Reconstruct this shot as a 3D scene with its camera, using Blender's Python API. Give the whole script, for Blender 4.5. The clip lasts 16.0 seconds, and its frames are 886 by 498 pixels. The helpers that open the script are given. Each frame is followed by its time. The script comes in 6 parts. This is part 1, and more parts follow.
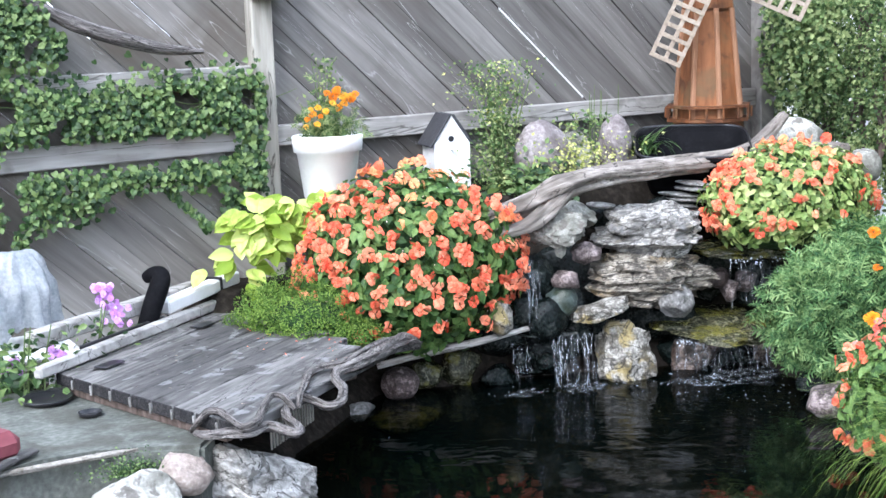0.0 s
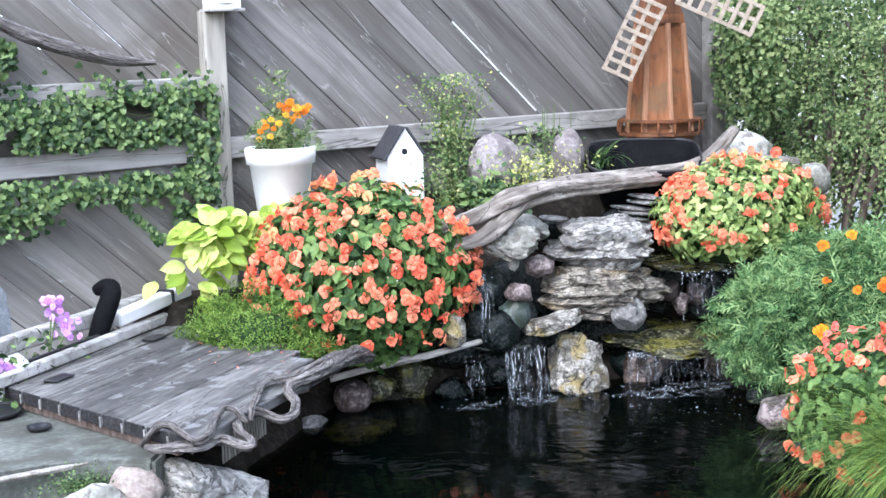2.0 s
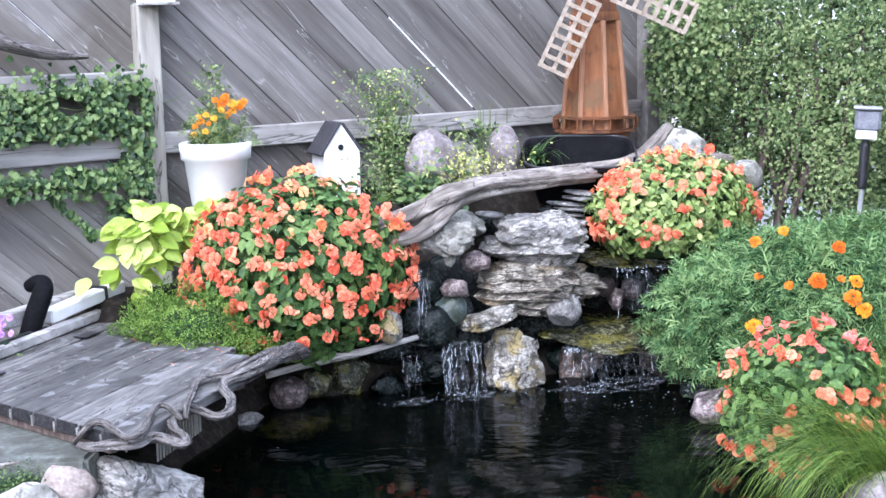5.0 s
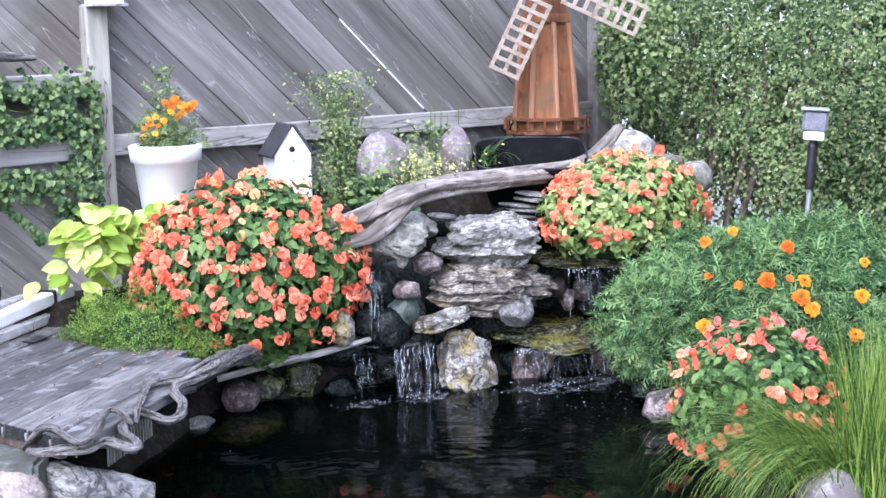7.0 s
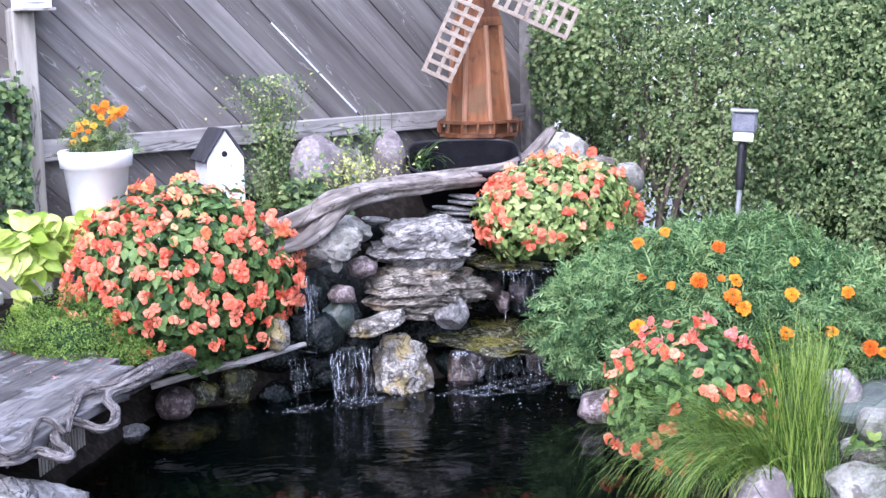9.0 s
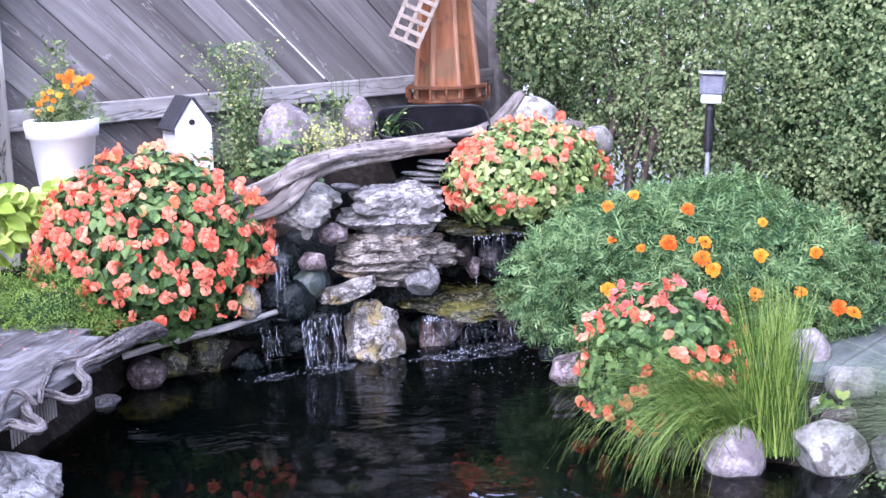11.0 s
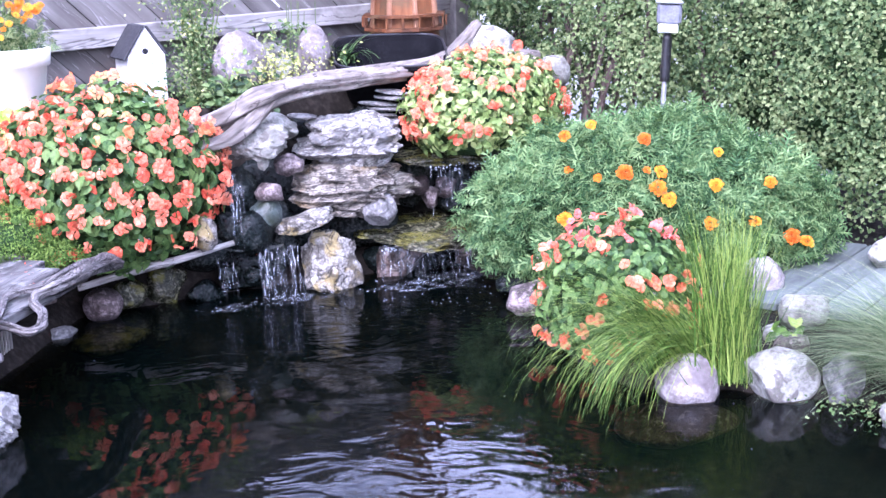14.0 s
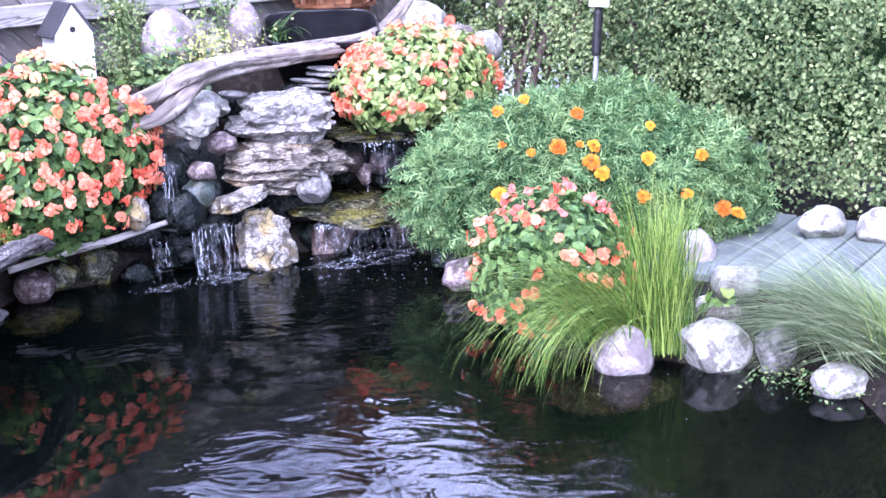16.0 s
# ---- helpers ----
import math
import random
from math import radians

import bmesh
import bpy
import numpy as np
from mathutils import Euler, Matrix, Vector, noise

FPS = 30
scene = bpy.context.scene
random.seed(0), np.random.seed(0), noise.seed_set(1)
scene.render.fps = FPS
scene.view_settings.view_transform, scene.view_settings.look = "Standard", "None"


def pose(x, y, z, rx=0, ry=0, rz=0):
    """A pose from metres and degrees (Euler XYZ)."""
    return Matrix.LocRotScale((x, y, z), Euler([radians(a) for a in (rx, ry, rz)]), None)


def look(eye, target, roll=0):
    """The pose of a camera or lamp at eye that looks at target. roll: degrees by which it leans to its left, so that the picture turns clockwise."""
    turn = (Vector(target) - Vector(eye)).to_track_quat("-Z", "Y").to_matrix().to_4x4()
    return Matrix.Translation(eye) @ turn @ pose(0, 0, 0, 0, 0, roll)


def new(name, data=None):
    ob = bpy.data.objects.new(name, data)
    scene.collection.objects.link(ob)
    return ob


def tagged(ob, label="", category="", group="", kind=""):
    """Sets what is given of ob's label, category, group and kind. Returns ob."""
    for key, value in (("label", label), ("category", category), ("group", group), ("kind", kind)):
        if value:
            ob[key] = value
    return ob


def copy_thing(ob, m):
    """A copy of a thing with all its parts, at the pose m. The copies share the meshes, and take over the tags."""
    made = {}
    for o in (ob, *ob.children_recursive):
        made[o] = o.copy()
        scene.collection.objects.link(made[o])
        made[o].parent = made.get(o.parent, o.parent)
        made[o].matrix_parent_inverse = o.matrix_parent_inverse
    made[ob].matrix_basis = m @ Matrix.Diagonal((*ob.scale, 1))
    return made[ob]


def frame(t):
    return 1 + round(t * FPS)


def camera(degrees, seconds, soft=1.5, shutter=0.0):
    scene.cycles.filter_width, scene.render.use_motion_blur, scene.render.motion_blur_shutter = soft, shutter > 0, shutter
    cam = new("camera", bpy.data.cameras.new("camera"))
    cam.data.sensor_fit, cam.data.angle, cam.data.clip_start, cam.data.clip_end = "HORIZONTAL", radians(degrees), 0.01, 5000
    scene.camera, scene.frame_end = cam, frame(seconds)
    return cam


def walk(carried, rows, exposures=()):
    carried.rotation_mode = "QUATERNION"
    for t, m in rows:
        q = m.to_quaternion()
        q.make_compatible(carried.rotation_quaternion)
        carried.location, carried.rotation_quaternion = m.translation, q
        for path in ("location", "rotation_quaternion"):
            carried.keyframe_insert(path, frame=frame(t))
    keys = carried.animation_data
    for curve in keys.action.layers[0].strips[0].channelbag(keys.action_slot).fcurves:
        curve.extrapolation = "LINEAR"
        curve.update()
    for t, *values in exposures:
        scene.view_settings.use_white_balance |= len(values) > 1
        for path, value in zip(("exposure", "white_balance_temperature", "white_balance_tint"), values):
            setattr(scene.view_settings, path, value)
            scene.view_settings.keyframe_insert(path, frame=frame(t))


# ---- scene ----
cam = camera(36.2, 16.0, soft=1.5)
EYE = (0.0, 0.0, 1.46)
# seconds, yaw to the right of the fence's normal, pitch, roll (degrees): a hand-held pan from one spot
TURNS = [
    (0, 28.000, -9.500, -2.000),
    (0.5, 28.579, -9.298, -1.972),
    (1, 29.069, -9.402, -2.119),
    (1.5, 30.011, -9.129, -1.722),
    (2, 30.018, -9.023, -1.595),
    (2.5, 30.838, -9.172, -1.228),
    (3, 31.351, -9.334, -1.229),
    (3.5, 32.096, -9.379, -1.092),
    (4, 32.635, -9.366, -1.162),
    (4.2, 32.600, -9.300, -1.150),
    (6.5, 34.069, -9.229, -1.094),
    (7, 34.785, -9.228, -1.129),
    (7.5, 35.071, -9.205, -1.367),
    (8, 35.449, -9.000, -1.212),
    (8.5, 36.596, -9.123, -1.194),
    (9, 37.584, -9.146, -1.293),
    (9.2, 37.760, -9.010, -1.330),
    (11.3, 38.950, -11.000, -1.900),
    (11.5, 39.021, -11.228, -1.912),
    (12, 39.277, -11.692, -1.852),
    (12.5, 39.597, -12.264, -1.942),
    (13, 40.449, -12.904, -1.752),
    (13.5, 40.638, -13.245, -1.570),
    (14, 40.572, -13.631, -1.666),
    (14.5, 40.877, -14.049, -1.731),
    (15, 41.672, -14.109, -2.127),
    (15.5, 42.451, -14.179, -2.121),
    (16, 43.365, -14.719, -1.824),
]
walk(cam, [(t, pose(*EYE, 90 + p, 0, -y) @ pose(0, 0, 0, 0, 0, r)) for t, y, p, r in TURNS],
     exposures=[(0.0, 0.58, 5570, 10), (4.2, 0.62, 5400, 15), (9.0, 0.60, 5320, 25), (12.0, 0.9, 5140, 34), (12.5, 1.08, 5100, 32), (13.2, 1.08, 5130, 35), (14.0, 1.11, 5110, 35), (16.0, 1.23, 5090, 36)])

# ---- light ----
SUN_ELEV, SUN_TURN = 44, 236
world = bpy.data.worlds.new("sky")
scene.world = world
world.use_nodes = True
wn = world.node_tree
sky = wn.nodes.new("ShaderNodeTexSky")
sky.sky_type, sky.sun_disc = "NISHITA", False
sky.sun_elevation, sky.sun_rotation = radians(SUN_ELEV), radians(SUN_TURN)
sky.air_density, sky.dust_density = 1.0, 4.0
# broken white cloud over the whole sky
wc, wno, wra, wmx = wn.nodes.new("ShaderNodeTexCoord"), wn.nodes.new("ShaderNodeTexNoise"), wn.nodes.new("ShaderNodeMapRange"), wn.nodes.new("ShaderNodeMix")
wno.inputs["Scale"].default_value, wno.inputs["Detail"].default_value, wno.inputs["Roughness"].default_value = 2.6, 6, 0.6
wra.inputs["From Min"].default_value, wra.inputs["From Max"].default_value = 0.50, 0.61
wmx.data_type = "RGBA"
wmx.inputs["B"].default_value = (42.0, 42.5, 45.0, 1)
wmp = wn.nodes.new("ShaderNodeMapping")
wmp.inputs["Location"].default_value = (4.2, 1.86, 0)
wn.links.new(wc.outputs["Generated"], wmp.inputs[0])
wn.links.new(wmp.outputs[0], wno.inputs[0])
wn.links.new(wno.outputs[0], wra.inputs[0])
wn.links.new(wra.outputs[0], wmx.inputs["Factor"])
wn.links.new(sky.outputs[0], wmx.inputs["A"])
wn.links.new(wmx.outputs["Result"], wn.nodes["Background"].inputs[0])
wn.nodes["Background"].inputs[1].default_value = 0.15
sun = new("sun", bpy.data.lights.new("sun", "SUN"))
sun.data.energy, sun.data.angle, sun.data.color = 1.9, radians(12), (1.0, 0.96, 0.9)
sd = Vector((math.sin(radians(SUN_TURN)) * math.cos(radians(SUN_ELEV)), math.cos(radians(SUN_TURN)) * math.cos(radians(SUN_ELEV)), math.sin(radians(SUN_ELEV))))
sun.matrix_world = look(sd * 20, (0, 0, 0))

R = random.Random(7)


# ---- materials ----
def surf(name, cols, scale=8.0, rough=0.8, bump=0.3, fine=6.0, stretch=None, rand=0.0, island=0.0, spec=0.3, trans=0.0, metal=0.0, angle=0.0, vein=None, turn=0.0, stain=(), grain=False):
    """A procedural surface: two scales of noise in world metres through a ramp of colours, with relief."""
    m = bpy.data.materials.new(name)
    m.use_nodes = True
    t = m.node_tree
    n, l = t.nodes, t.links
    b = n["Principled BSDF"]
    b.inputs["Roughness"].default_value = rough
    b.inputs["Specular IOR Level"].default_value = spec
    b.inputs["Metallic"].default_value = metal
    g = n.new("ShaderNodeNewGeometry")
    mp = n.new("ShaderNodeMapping")
    if grain:
        along = n.new("ShaderNodeAttribute")
        along.attribute_name = "grain"
        l.new(along.outputs["Vector"], mp.inputs[0])
    else:
        l.new(g.outputs["Position"], mp.inputs[0])
    if stretch:
        mp.vector_type = "TEXTURE"
        mp.inputs["Rotation"].default_value = (0, radians(angle), radians(turn))
        mp.inputs["Scale"].default_value = stretch
    a = n.new("ShaderNodeTexNoise")
    a.inputs["Scale"].default_value, a.inputs["Detail"].default_value, a.inputs["Roughness"].default_value = scale, 6, 0.62
    l.new(mp.outputs[0], a.inputs[0])
    c = n.new("ShaderNodeTexNoise")
    c.inputs["Scale"].default_value, c.inputs["Detail"].default_value = scale * fine, 4
    l.new(mp.outputs[0], c.inputs[0])
    mix = n.new("ShaderNodeMath")
    mix.operation = "MULTIPLY_ADD"
    mix.inputs[1].default_value = 0.4
    l.new(c.outputs[0], mix.inputs[0])
    add = n.new("ShaderNodeMath")
    add.operation = "MULTIPLY_ADD"
    add.inputs[1].default_value, add.inputs[2].default_value = 0.6, 0.0
    l.new(a.outputs[0], add.inputs[0])
    l.new(add.outputs[0], mix.inputs[2])
    last = mix.outputs[0]
    for amount, kind in ((rand, "object"), (island, "island")):
        if not amount:
            continue
        src = n.new("ShaderNodeObjectInfo").outputs["Random"] if kind == "object" else g.outputs["Random Per Island"]
        sh = n.new("ShaderNodeMath")
        sh.operation = "MULTIPLY_ADD"
        sh.inputs[1].default_value, sh.inputs[2].default_value = amount, -amount / 2
        l.new(src, sh.inputs[0])
        s2 = n.new("ShaderNodeMath")
        s2.operation = "ADD"
        l.new(last, s2.inputs[0])
        l.new(sh.outputs[0], s2.inputs[1])
        last = s2.outputs[0]
    r = n.new("ShaderNodeValToRGB")
    while len(r.color_ramp.elements) < len(cols):
        r.color_ramp.elements.new(0.5)
    for k, col in enumerate(cols):
        e = r.color_ramp.elements[k]
        e.position = 0.3 + 0.4 * k / max(1, len(cols) - 1)
        e.color = (*col, 1)
    l.new(last, r.inputs[0])
    colour = r.outputs[0]
    def over(factor, tint, under):
        mc = n.new("ShaderNodeMix")
        mc.data_type = "RGBA"
        mc.inputs["A"].default_value = (*tint, 1)
        l.new(factor, mc.inputs["Factor"])
        l.new(under, mc.inputs["B"])
        return mc.outputs["Result"]

    for tint, size, lo, hi in stain:
        # broad stains with ragged borders
        sn = n.new("ShaderNodeTexNoise")
        sn.inputs["Scale"].default_value, sn.inputs["Detail"].default_value, sn.inputs["Distortion"].default_value = size, 6, 0.5
        l.new(g.outputs["Position"], sn.inputs[0])
        sr = n.new("ShaderNodeMapRange")
        sr.inputs["From Min"].default_value, sr.inputs["From Max"].default_value = lo, hi
        sr.inputs["To Min"].default_value, sr.inputs["To Max"].default_value = 1.0, 0.25
        l.new(sn.outputs[0], sr.inputs[0])
        colour = over(sr.outputs[0], tint, colour)
    for tint, size, width in (vein or ()):
        # thin cracks: the zero line of a warped noise
        vn = n.new("ShaderNodeTexNoise")
        vn.inputs["Scale"].default_value, vn.inputs["Detail"].default_value, vn.inputs["Distortion"].default_value = scale * size, 5, 0.8
        l.new(mp.outputs[0], vn.inputs[0])
        sb = n.new("ShaderNodeMath")
        sb.operation = "SUBTRACT"
        sb.inputs[1].default_value = 0.5
        l.new(vn.outputs[0], sb.inputs[0])
        ab = n.new("ShaderNodeMath")
        ab.operation = "ABSOLUTE"
        l.new(sb.outputs[0], ab.inputs[0])
        mr = n.new("ShaderNodeMapRange")
        mr.inputs["From Min"].default_value, mr.inputs["From Max"].default_value = 0.0, width
        l.new(ab.outputs[0], mr.inputs[0])
        colour = over(mr.outputs[0], tint, colour)
    l.new(colour, b.inputs["Base Color"])
    if bump:
        bp = n.new("ShaderNodeBump")
        bp.inputs["Strength"].default_value, bp.inputs["Distance"].default_value = bump, 0.012
        l.new(mix.outputs[0], bp.inputs["Height"])
        l.new(bp.outputs[0], b.inputs["Normal"])
    if trans:
        tr = n.new("ShaderNodeBsdfTranslucent")
        l.new(r.outputs[0], tr.inputs[0])
        ms = n.new("ShaderNodeMixShader")
        ms.inputs[0].default_value = trans
        l.new(b.outputs[0], ms.inputs[1])
        l.new(tr.outputs[0], ms.inputs[2])
        l.new(ms.outputs[0], n["Material Output"].inputs[0])
    return m


FENCE = surf("weathered_fence_wood", [(0.062, 0.057, 0.052), (0.152, 0.143, 0.132), (0.3, 0.288, 0.268)], 5, 0.85, 0.5, 5, (14, 1, 1), rand=0.17, angle=43.5, vein=[((0.3, 0.29, 0.28), 2.0, 0.004)], stain=[((0.1, 0.088, 0.078), 1.6, 0.5, 0.64)])
# FENCE wood lightened; sunlight on the left panel is put into the colour
FENCE_SUNLIT = surf("pale_fence_wood", [(0.08, 0.074, 0.066), (0.2, 0.187, 0.17), (0.36, 0.343, 0.318)], 5, 0.85, 0.5, 5, (14, 1, 1), rand=0.17, angle=43.5, vein=[((0.34, 0.33, 0.315), 2.0, 0.004)], stain=[((0.11, 0.094, 0.075), 1.6, 0.52, 0.64)])
BLEACHED = surf("bleached_branch_wood", [(0.16, 0.145, 0.125), (0.4, 0.375, 0.34), (0.6, 0.575, 0.535)], 30, 0.85, 0.8, 4, (1, 1, 7), vein=[((0.1, 0.088, 0.075), 0.8, 0.025)], grain=True)
POST = surf("grey_post_wood", [(0.15, 0.138, 0.112), (0.33, 0.31, 0.265), (0.48, 0.46, 0.4)], 9, 0.85, 0.6, 5, (1, 1, 9), rand=0.1, vein=[((0.09, 0.08, 0.065), 1.5, 0.012)])
RAIL = surf("grey_rail_wood", [(0.16, 0.15, 0.137), (0.37, 0.356, 0.332), (0.54, 0.525, 0.495)], 7, 0.85, 0.6, 5, (9, 1, 1), rand=0.1, vein=[((0.1, 0.093, 0.083), 1.6, 0.014)], stain=[((0.17, 0.162, 0.15), 6, 0.56, 0.66)])
DECK = surf("grey_deck_wood", [(0.032, 0.031, 0.032), (0.088, 0.085, 0.081), (0.235, 0.228, 0.216)], 9, 0.8, 0.7, 6, (7, 1, 1), rand=0.11, turn=38.7, vein=[((0.028, 0.026, 0.026), 1.6, 0.014)], stain=[((0.03, 0.028, 0.027), 7, 0.54, 0.66), ((0.22, 0.22, 0.22), 11, 0.6, 0.66)])
DRIFT = surf("driftwood", [(0.04, 0.035, 0.032), (0.15, 0.137, 0.128), (0.38, 0.355, 0.335)], 42, 0.85, 1.0, 3, (1, 1, 6), vein=[((0.02, 0.017, 0.015), 0.8, 0.04), ((0.05, 0.044, 0.04), 2.2, 0.035)], grain=True)
LOGW = surf("grey_log_wood", [(0.09, 0.076, 0.064), (0.225, 0.198, 0.172), (0.42, 0.385, 0.345)], 13, 0.85, 0.8, 4, (1, 1, 4), vein=[((0.05, 0.042, 0.035), 0.9, 0.014)], grain=True, stain=[((0.1, 0.088, 0.076), 6, 0.52, 0.64), ((0.42, 0.39, 0.35), 8, 0.56, 0.66)])
WHITE_ROCK = surf("white_quartz_rock", [(0.12, 0.113, 0.1), (0.31, 0.297, 0.268), (0.72, 0.7, 0.655)], 20, 0.75, 1.0, 4, (2.4, 2.4, 0.7), vein=[((0.04, 0.036, 0.031), 0.8, 0.03), ((0.13, 0.123, 0.11), 2.4, 0.03)], angle=-16, stain=[((0.17, 0.145, 0.1), 9, 0.55, 0.64), ((0.06, 0.057, 0.055), 36, 0.53, 0.6), ((0.14, 0.138, 0.135), 13, 0.55, 0.63)])
STRAT_ROCK = surf("layered_rock", [(0.05, 0.043, 0.033), (0.26, 0.233, 0.188), (0.66, 0.62, 0.53)], 22, 0.75, 1.0, 4, (4.0, 4.0, 0.6), vein=[((0.02, 0.017, 0.014), 0.9, 0.035), ((0.07, 0.061, 0.05), 2.4, 0.03)], angle=-6, stain=[((0.21, 0.145, 0.06), 7, 0.51, 0.62), ((0.04, 0.036, 0.03), 9, 0.55, 0.63), ((0.03, 0.026, 0.02), 34, 0.55, 0.61)])
BANK_ROCK = surf("white_bank_rock", [(0.14, 0.135, 0.124), (0.42, 0.408, 0.38), (0.74, 0.725, 0.69)], 16, 0.75, 1.0, 5, (1.8, 1.8, 0.8), vein=[((0.05, 0.046, 0.04), 0.5, 0.016), ((0.2, 0.19, 0.172), 2.0, 0.02)], angle=30, stain=[((0.16, 0.148, 0.125), 8, 0.52, 0.62), ((0.08, 0.074, 0.064), 17, 0.56, 0.62)])
BROWN_ROCK = surf("wet_brown_rock", [(0.008, 0.005, 0.004), (0.045, 0.03, 0.022), (0.2, 0.15, 0.12)], 26, 0.3, 1.0, 4, spec=0.35, stain=[((0.006, 0.005, 0.004), 12, 0.5, 0.58), ((0.22, 0.17, 0.14), 16, 0.57, 0.64)])
TEAL_ROCK = surf("algae_stained_rock", [(0.018, 0.028, 0.026), (0.06, 0.08, 0.074), (0.16, 0.185, 0.17)], 18, 0.35, 0.8, 4, spec=0.5, stain=[((0.03, 0.038, 0.02), 10, 0.5, 0.62)])
GREY_ROCK = surf("grey_rock", [(0.06, 0.058, 0.054), (0.17, 0.165, 0.155), (0.4, 0.39, 0.37)], 20, 0.7, 1.0, 4, rand=0.15, stain=[((0.38, 0.37, 0.35), 9, 0.54, 0.6)])
PINK_ROCK = surf("purple_granite", [(0.03, 0.023, 0.021), (0.1, 0.076, 0.071), (0.4, 0.335, 0.32)], 46, 0.55, 1.0, 3, rand=0.15, stain=[((0.024, 0.018, 0.016), 13, 0.48, 0.58), ((0.3, 0.25, 0.24), 40, 0.58, 0.64)])
PALE_ROCK = surf("pale_boulder", [(0.13, 0.128, 0.108), (0.29, 0.285, 0.25), (0.56, 0.552, 0.5)], 19, 0.75, 1.0, 5, rand=0.15, stain=[((0.12, 0.118, 0.095), 8, 0.5, 0.62), ((0.1, 0.088, 0.076), 21, 0.56, 0.62)])
# wet rock; the blackness of shaded gaps behind the fall is added to its colour
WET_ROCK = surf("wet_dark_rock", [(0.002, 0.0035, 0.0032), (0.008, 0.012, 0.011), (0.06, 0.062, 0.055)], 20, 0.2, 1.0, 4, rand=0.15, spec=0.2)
MOSS_ROCK = surf("mossy_wet_slab", [(0.012, 0.013, 0.007), (0.055, 0.055, 0.03), (0.24, 0.23, 0.16)], 30, 0.2, 1.0, 4, spec=0.5, stain=[((0.16, 0.15, 0.025), 8, 0.48, 0.56), ((0.02, 0.024, 0.011), 15, 0.5, 0.58), ((0.22, 0.21, 0.13), 42, 0.58, 0.63)])
YEL_ROCK = surf("lichen_rock", [(0.05, 0.046, 0.04), (0.25, 0.236, 0.205), (0.64, 0.62, 0.57)], 26, 0.6, 1.0, 4, vein=[((0.03, 0.026, 0.02), 0.5, 0.03)], stain=[((0.3, 0.23, 0.07), 11, 0.49, 0.59), ((0.045, 0.038, 0.024), 15, 0.52, 0.6)])
BUFF_ROCK = surf("buff_granite", [(0.18, 0.145, 0.125), (0.33, 0.278, 0.245), (0.54, 0.48, 0.44)], 30, 0.7, 0.9, 3, stain=[((0.16, 0.13, 0.115), 14, 0.52, 0.62)])
BLUSH_ROCK = surf("blush_boulder", [(0.13, 0.108, 0.105), (0.26, 0.23, 0.225), (0.44, 0.405, 0.4)], 18, 0.75, 0.8, 4, rand=0.1, stain=[((0.12, 0.1, 0.1), 10, 0.52, 0.62)])
SOIL = surf("dark_soil", [(0.006, 0.005, 0.004), (0.018, 0.015, 0.012), (0.05, 0.042, 0.034)], 9, 0.95, 0.9, 5, spec=0.1)
CONC = surf("concrete_slab", [(0.06, 0.066, 0.057), (0.115, 0.122, 0.107), (0.2, 0.21, 0.187)], 7, 0.85, 0.5, 8, stain=[((0.06, 0.06, 0.048), 5, 0.5, 0.62)])
CONC_EDGE = surf("worn_concrete_edge", [(0.13, 0.11, 0.09), (0.26, 0.24, 0.21), (0.42, 0.4, 0.36)], 24, 0.9, 0.7, 5)
WHITE = surf("white_plastic", [(0.72, 0.72, 0.7), (0.8, 0.8, 0.79), (0.84, 0.84, 0.83)], 5, 0.45, 0.05)
WHITE_WOOD = surf("white_painted_wood", [(0.6, 0.6, 0.6), (0.76, 0.76, 0.76), (0.82, 0.82, 0.82)], 12, 0.6, 0.2)
GREY_ROOF = surf("dark_roof_paint", [(0.025, 0.025, 0.03), (0.045, 0.045, 0.05), (0.08, 0.08, 0.085)], 14, 0.7, 0.3)
BLACK = surf("black_plastic", [(0.008, 0.008, 0.009), (0.016, 0.016, 0.018), (0.03, 0.03, 0.033)], 10, 0.35, 0.1, spec=0.5)
CEDAR = surf("red_cedar", [(0.045, 0.016, 0.007), (0.155, 0.058, 0.02), (0.26, 0.11, 0.042)], 7, 0.7, 0.35, 6, (1, 1, 7), rand=0.15, stain=[((0.05, 0.022, 0.012), 9, 0.54, 0.66), ((0.12, 0.075, 0.035), 6, 0.56, 0.66)])
CEDAR_LIGHT = surf("light_cedar_batten", [(0.18, 0.085, 0.04), (0.28, 0.145, 0.08), (0.38, 0.21, 0.12)], 10, 0.7, 0.3, 6, (1, 1, 7))
SAILW = surf("pale_sail_slat", [(0.18, 0.14, 0.105), (0.32, 0.265, 0.205), (0.43, 0.37, 0.305)], 14, 0.75, 0.3, rand=0.15)
STEEL = surf("grey_metal_pole", [(0.3, 0.31, 0.32), (0.42, 0.43, 0.44), (0.52, 0.53, 0.54)], 10, 0.45, 0.05, metal=0.6)
LENS = surf("grey_lamp_glass", [(0.12, 0.125, 0.15), (0.18, 0.185, 0.21), (0.27, 0.28, 0.3)], 20, 0.25, 0.05, spec=0.6)
BARK = surf("hedge_bark", [(0.05, 0.035, 0.03), (0.12, 0.09, 0.075), (0.22, 0.17, 0.15)], 14, 0.9, 0.9, 4, (1, 1, 4))
PATHW = surf("pale_path_board", [(0.07, 0.082, 0.077), (0.125, 0.143, 0.134), (0.2, 0.222, 0.21)], 8, 0.95, 0.5, 6, (6, 1, 1), rand=0.15, turn=14, spec=0.1)
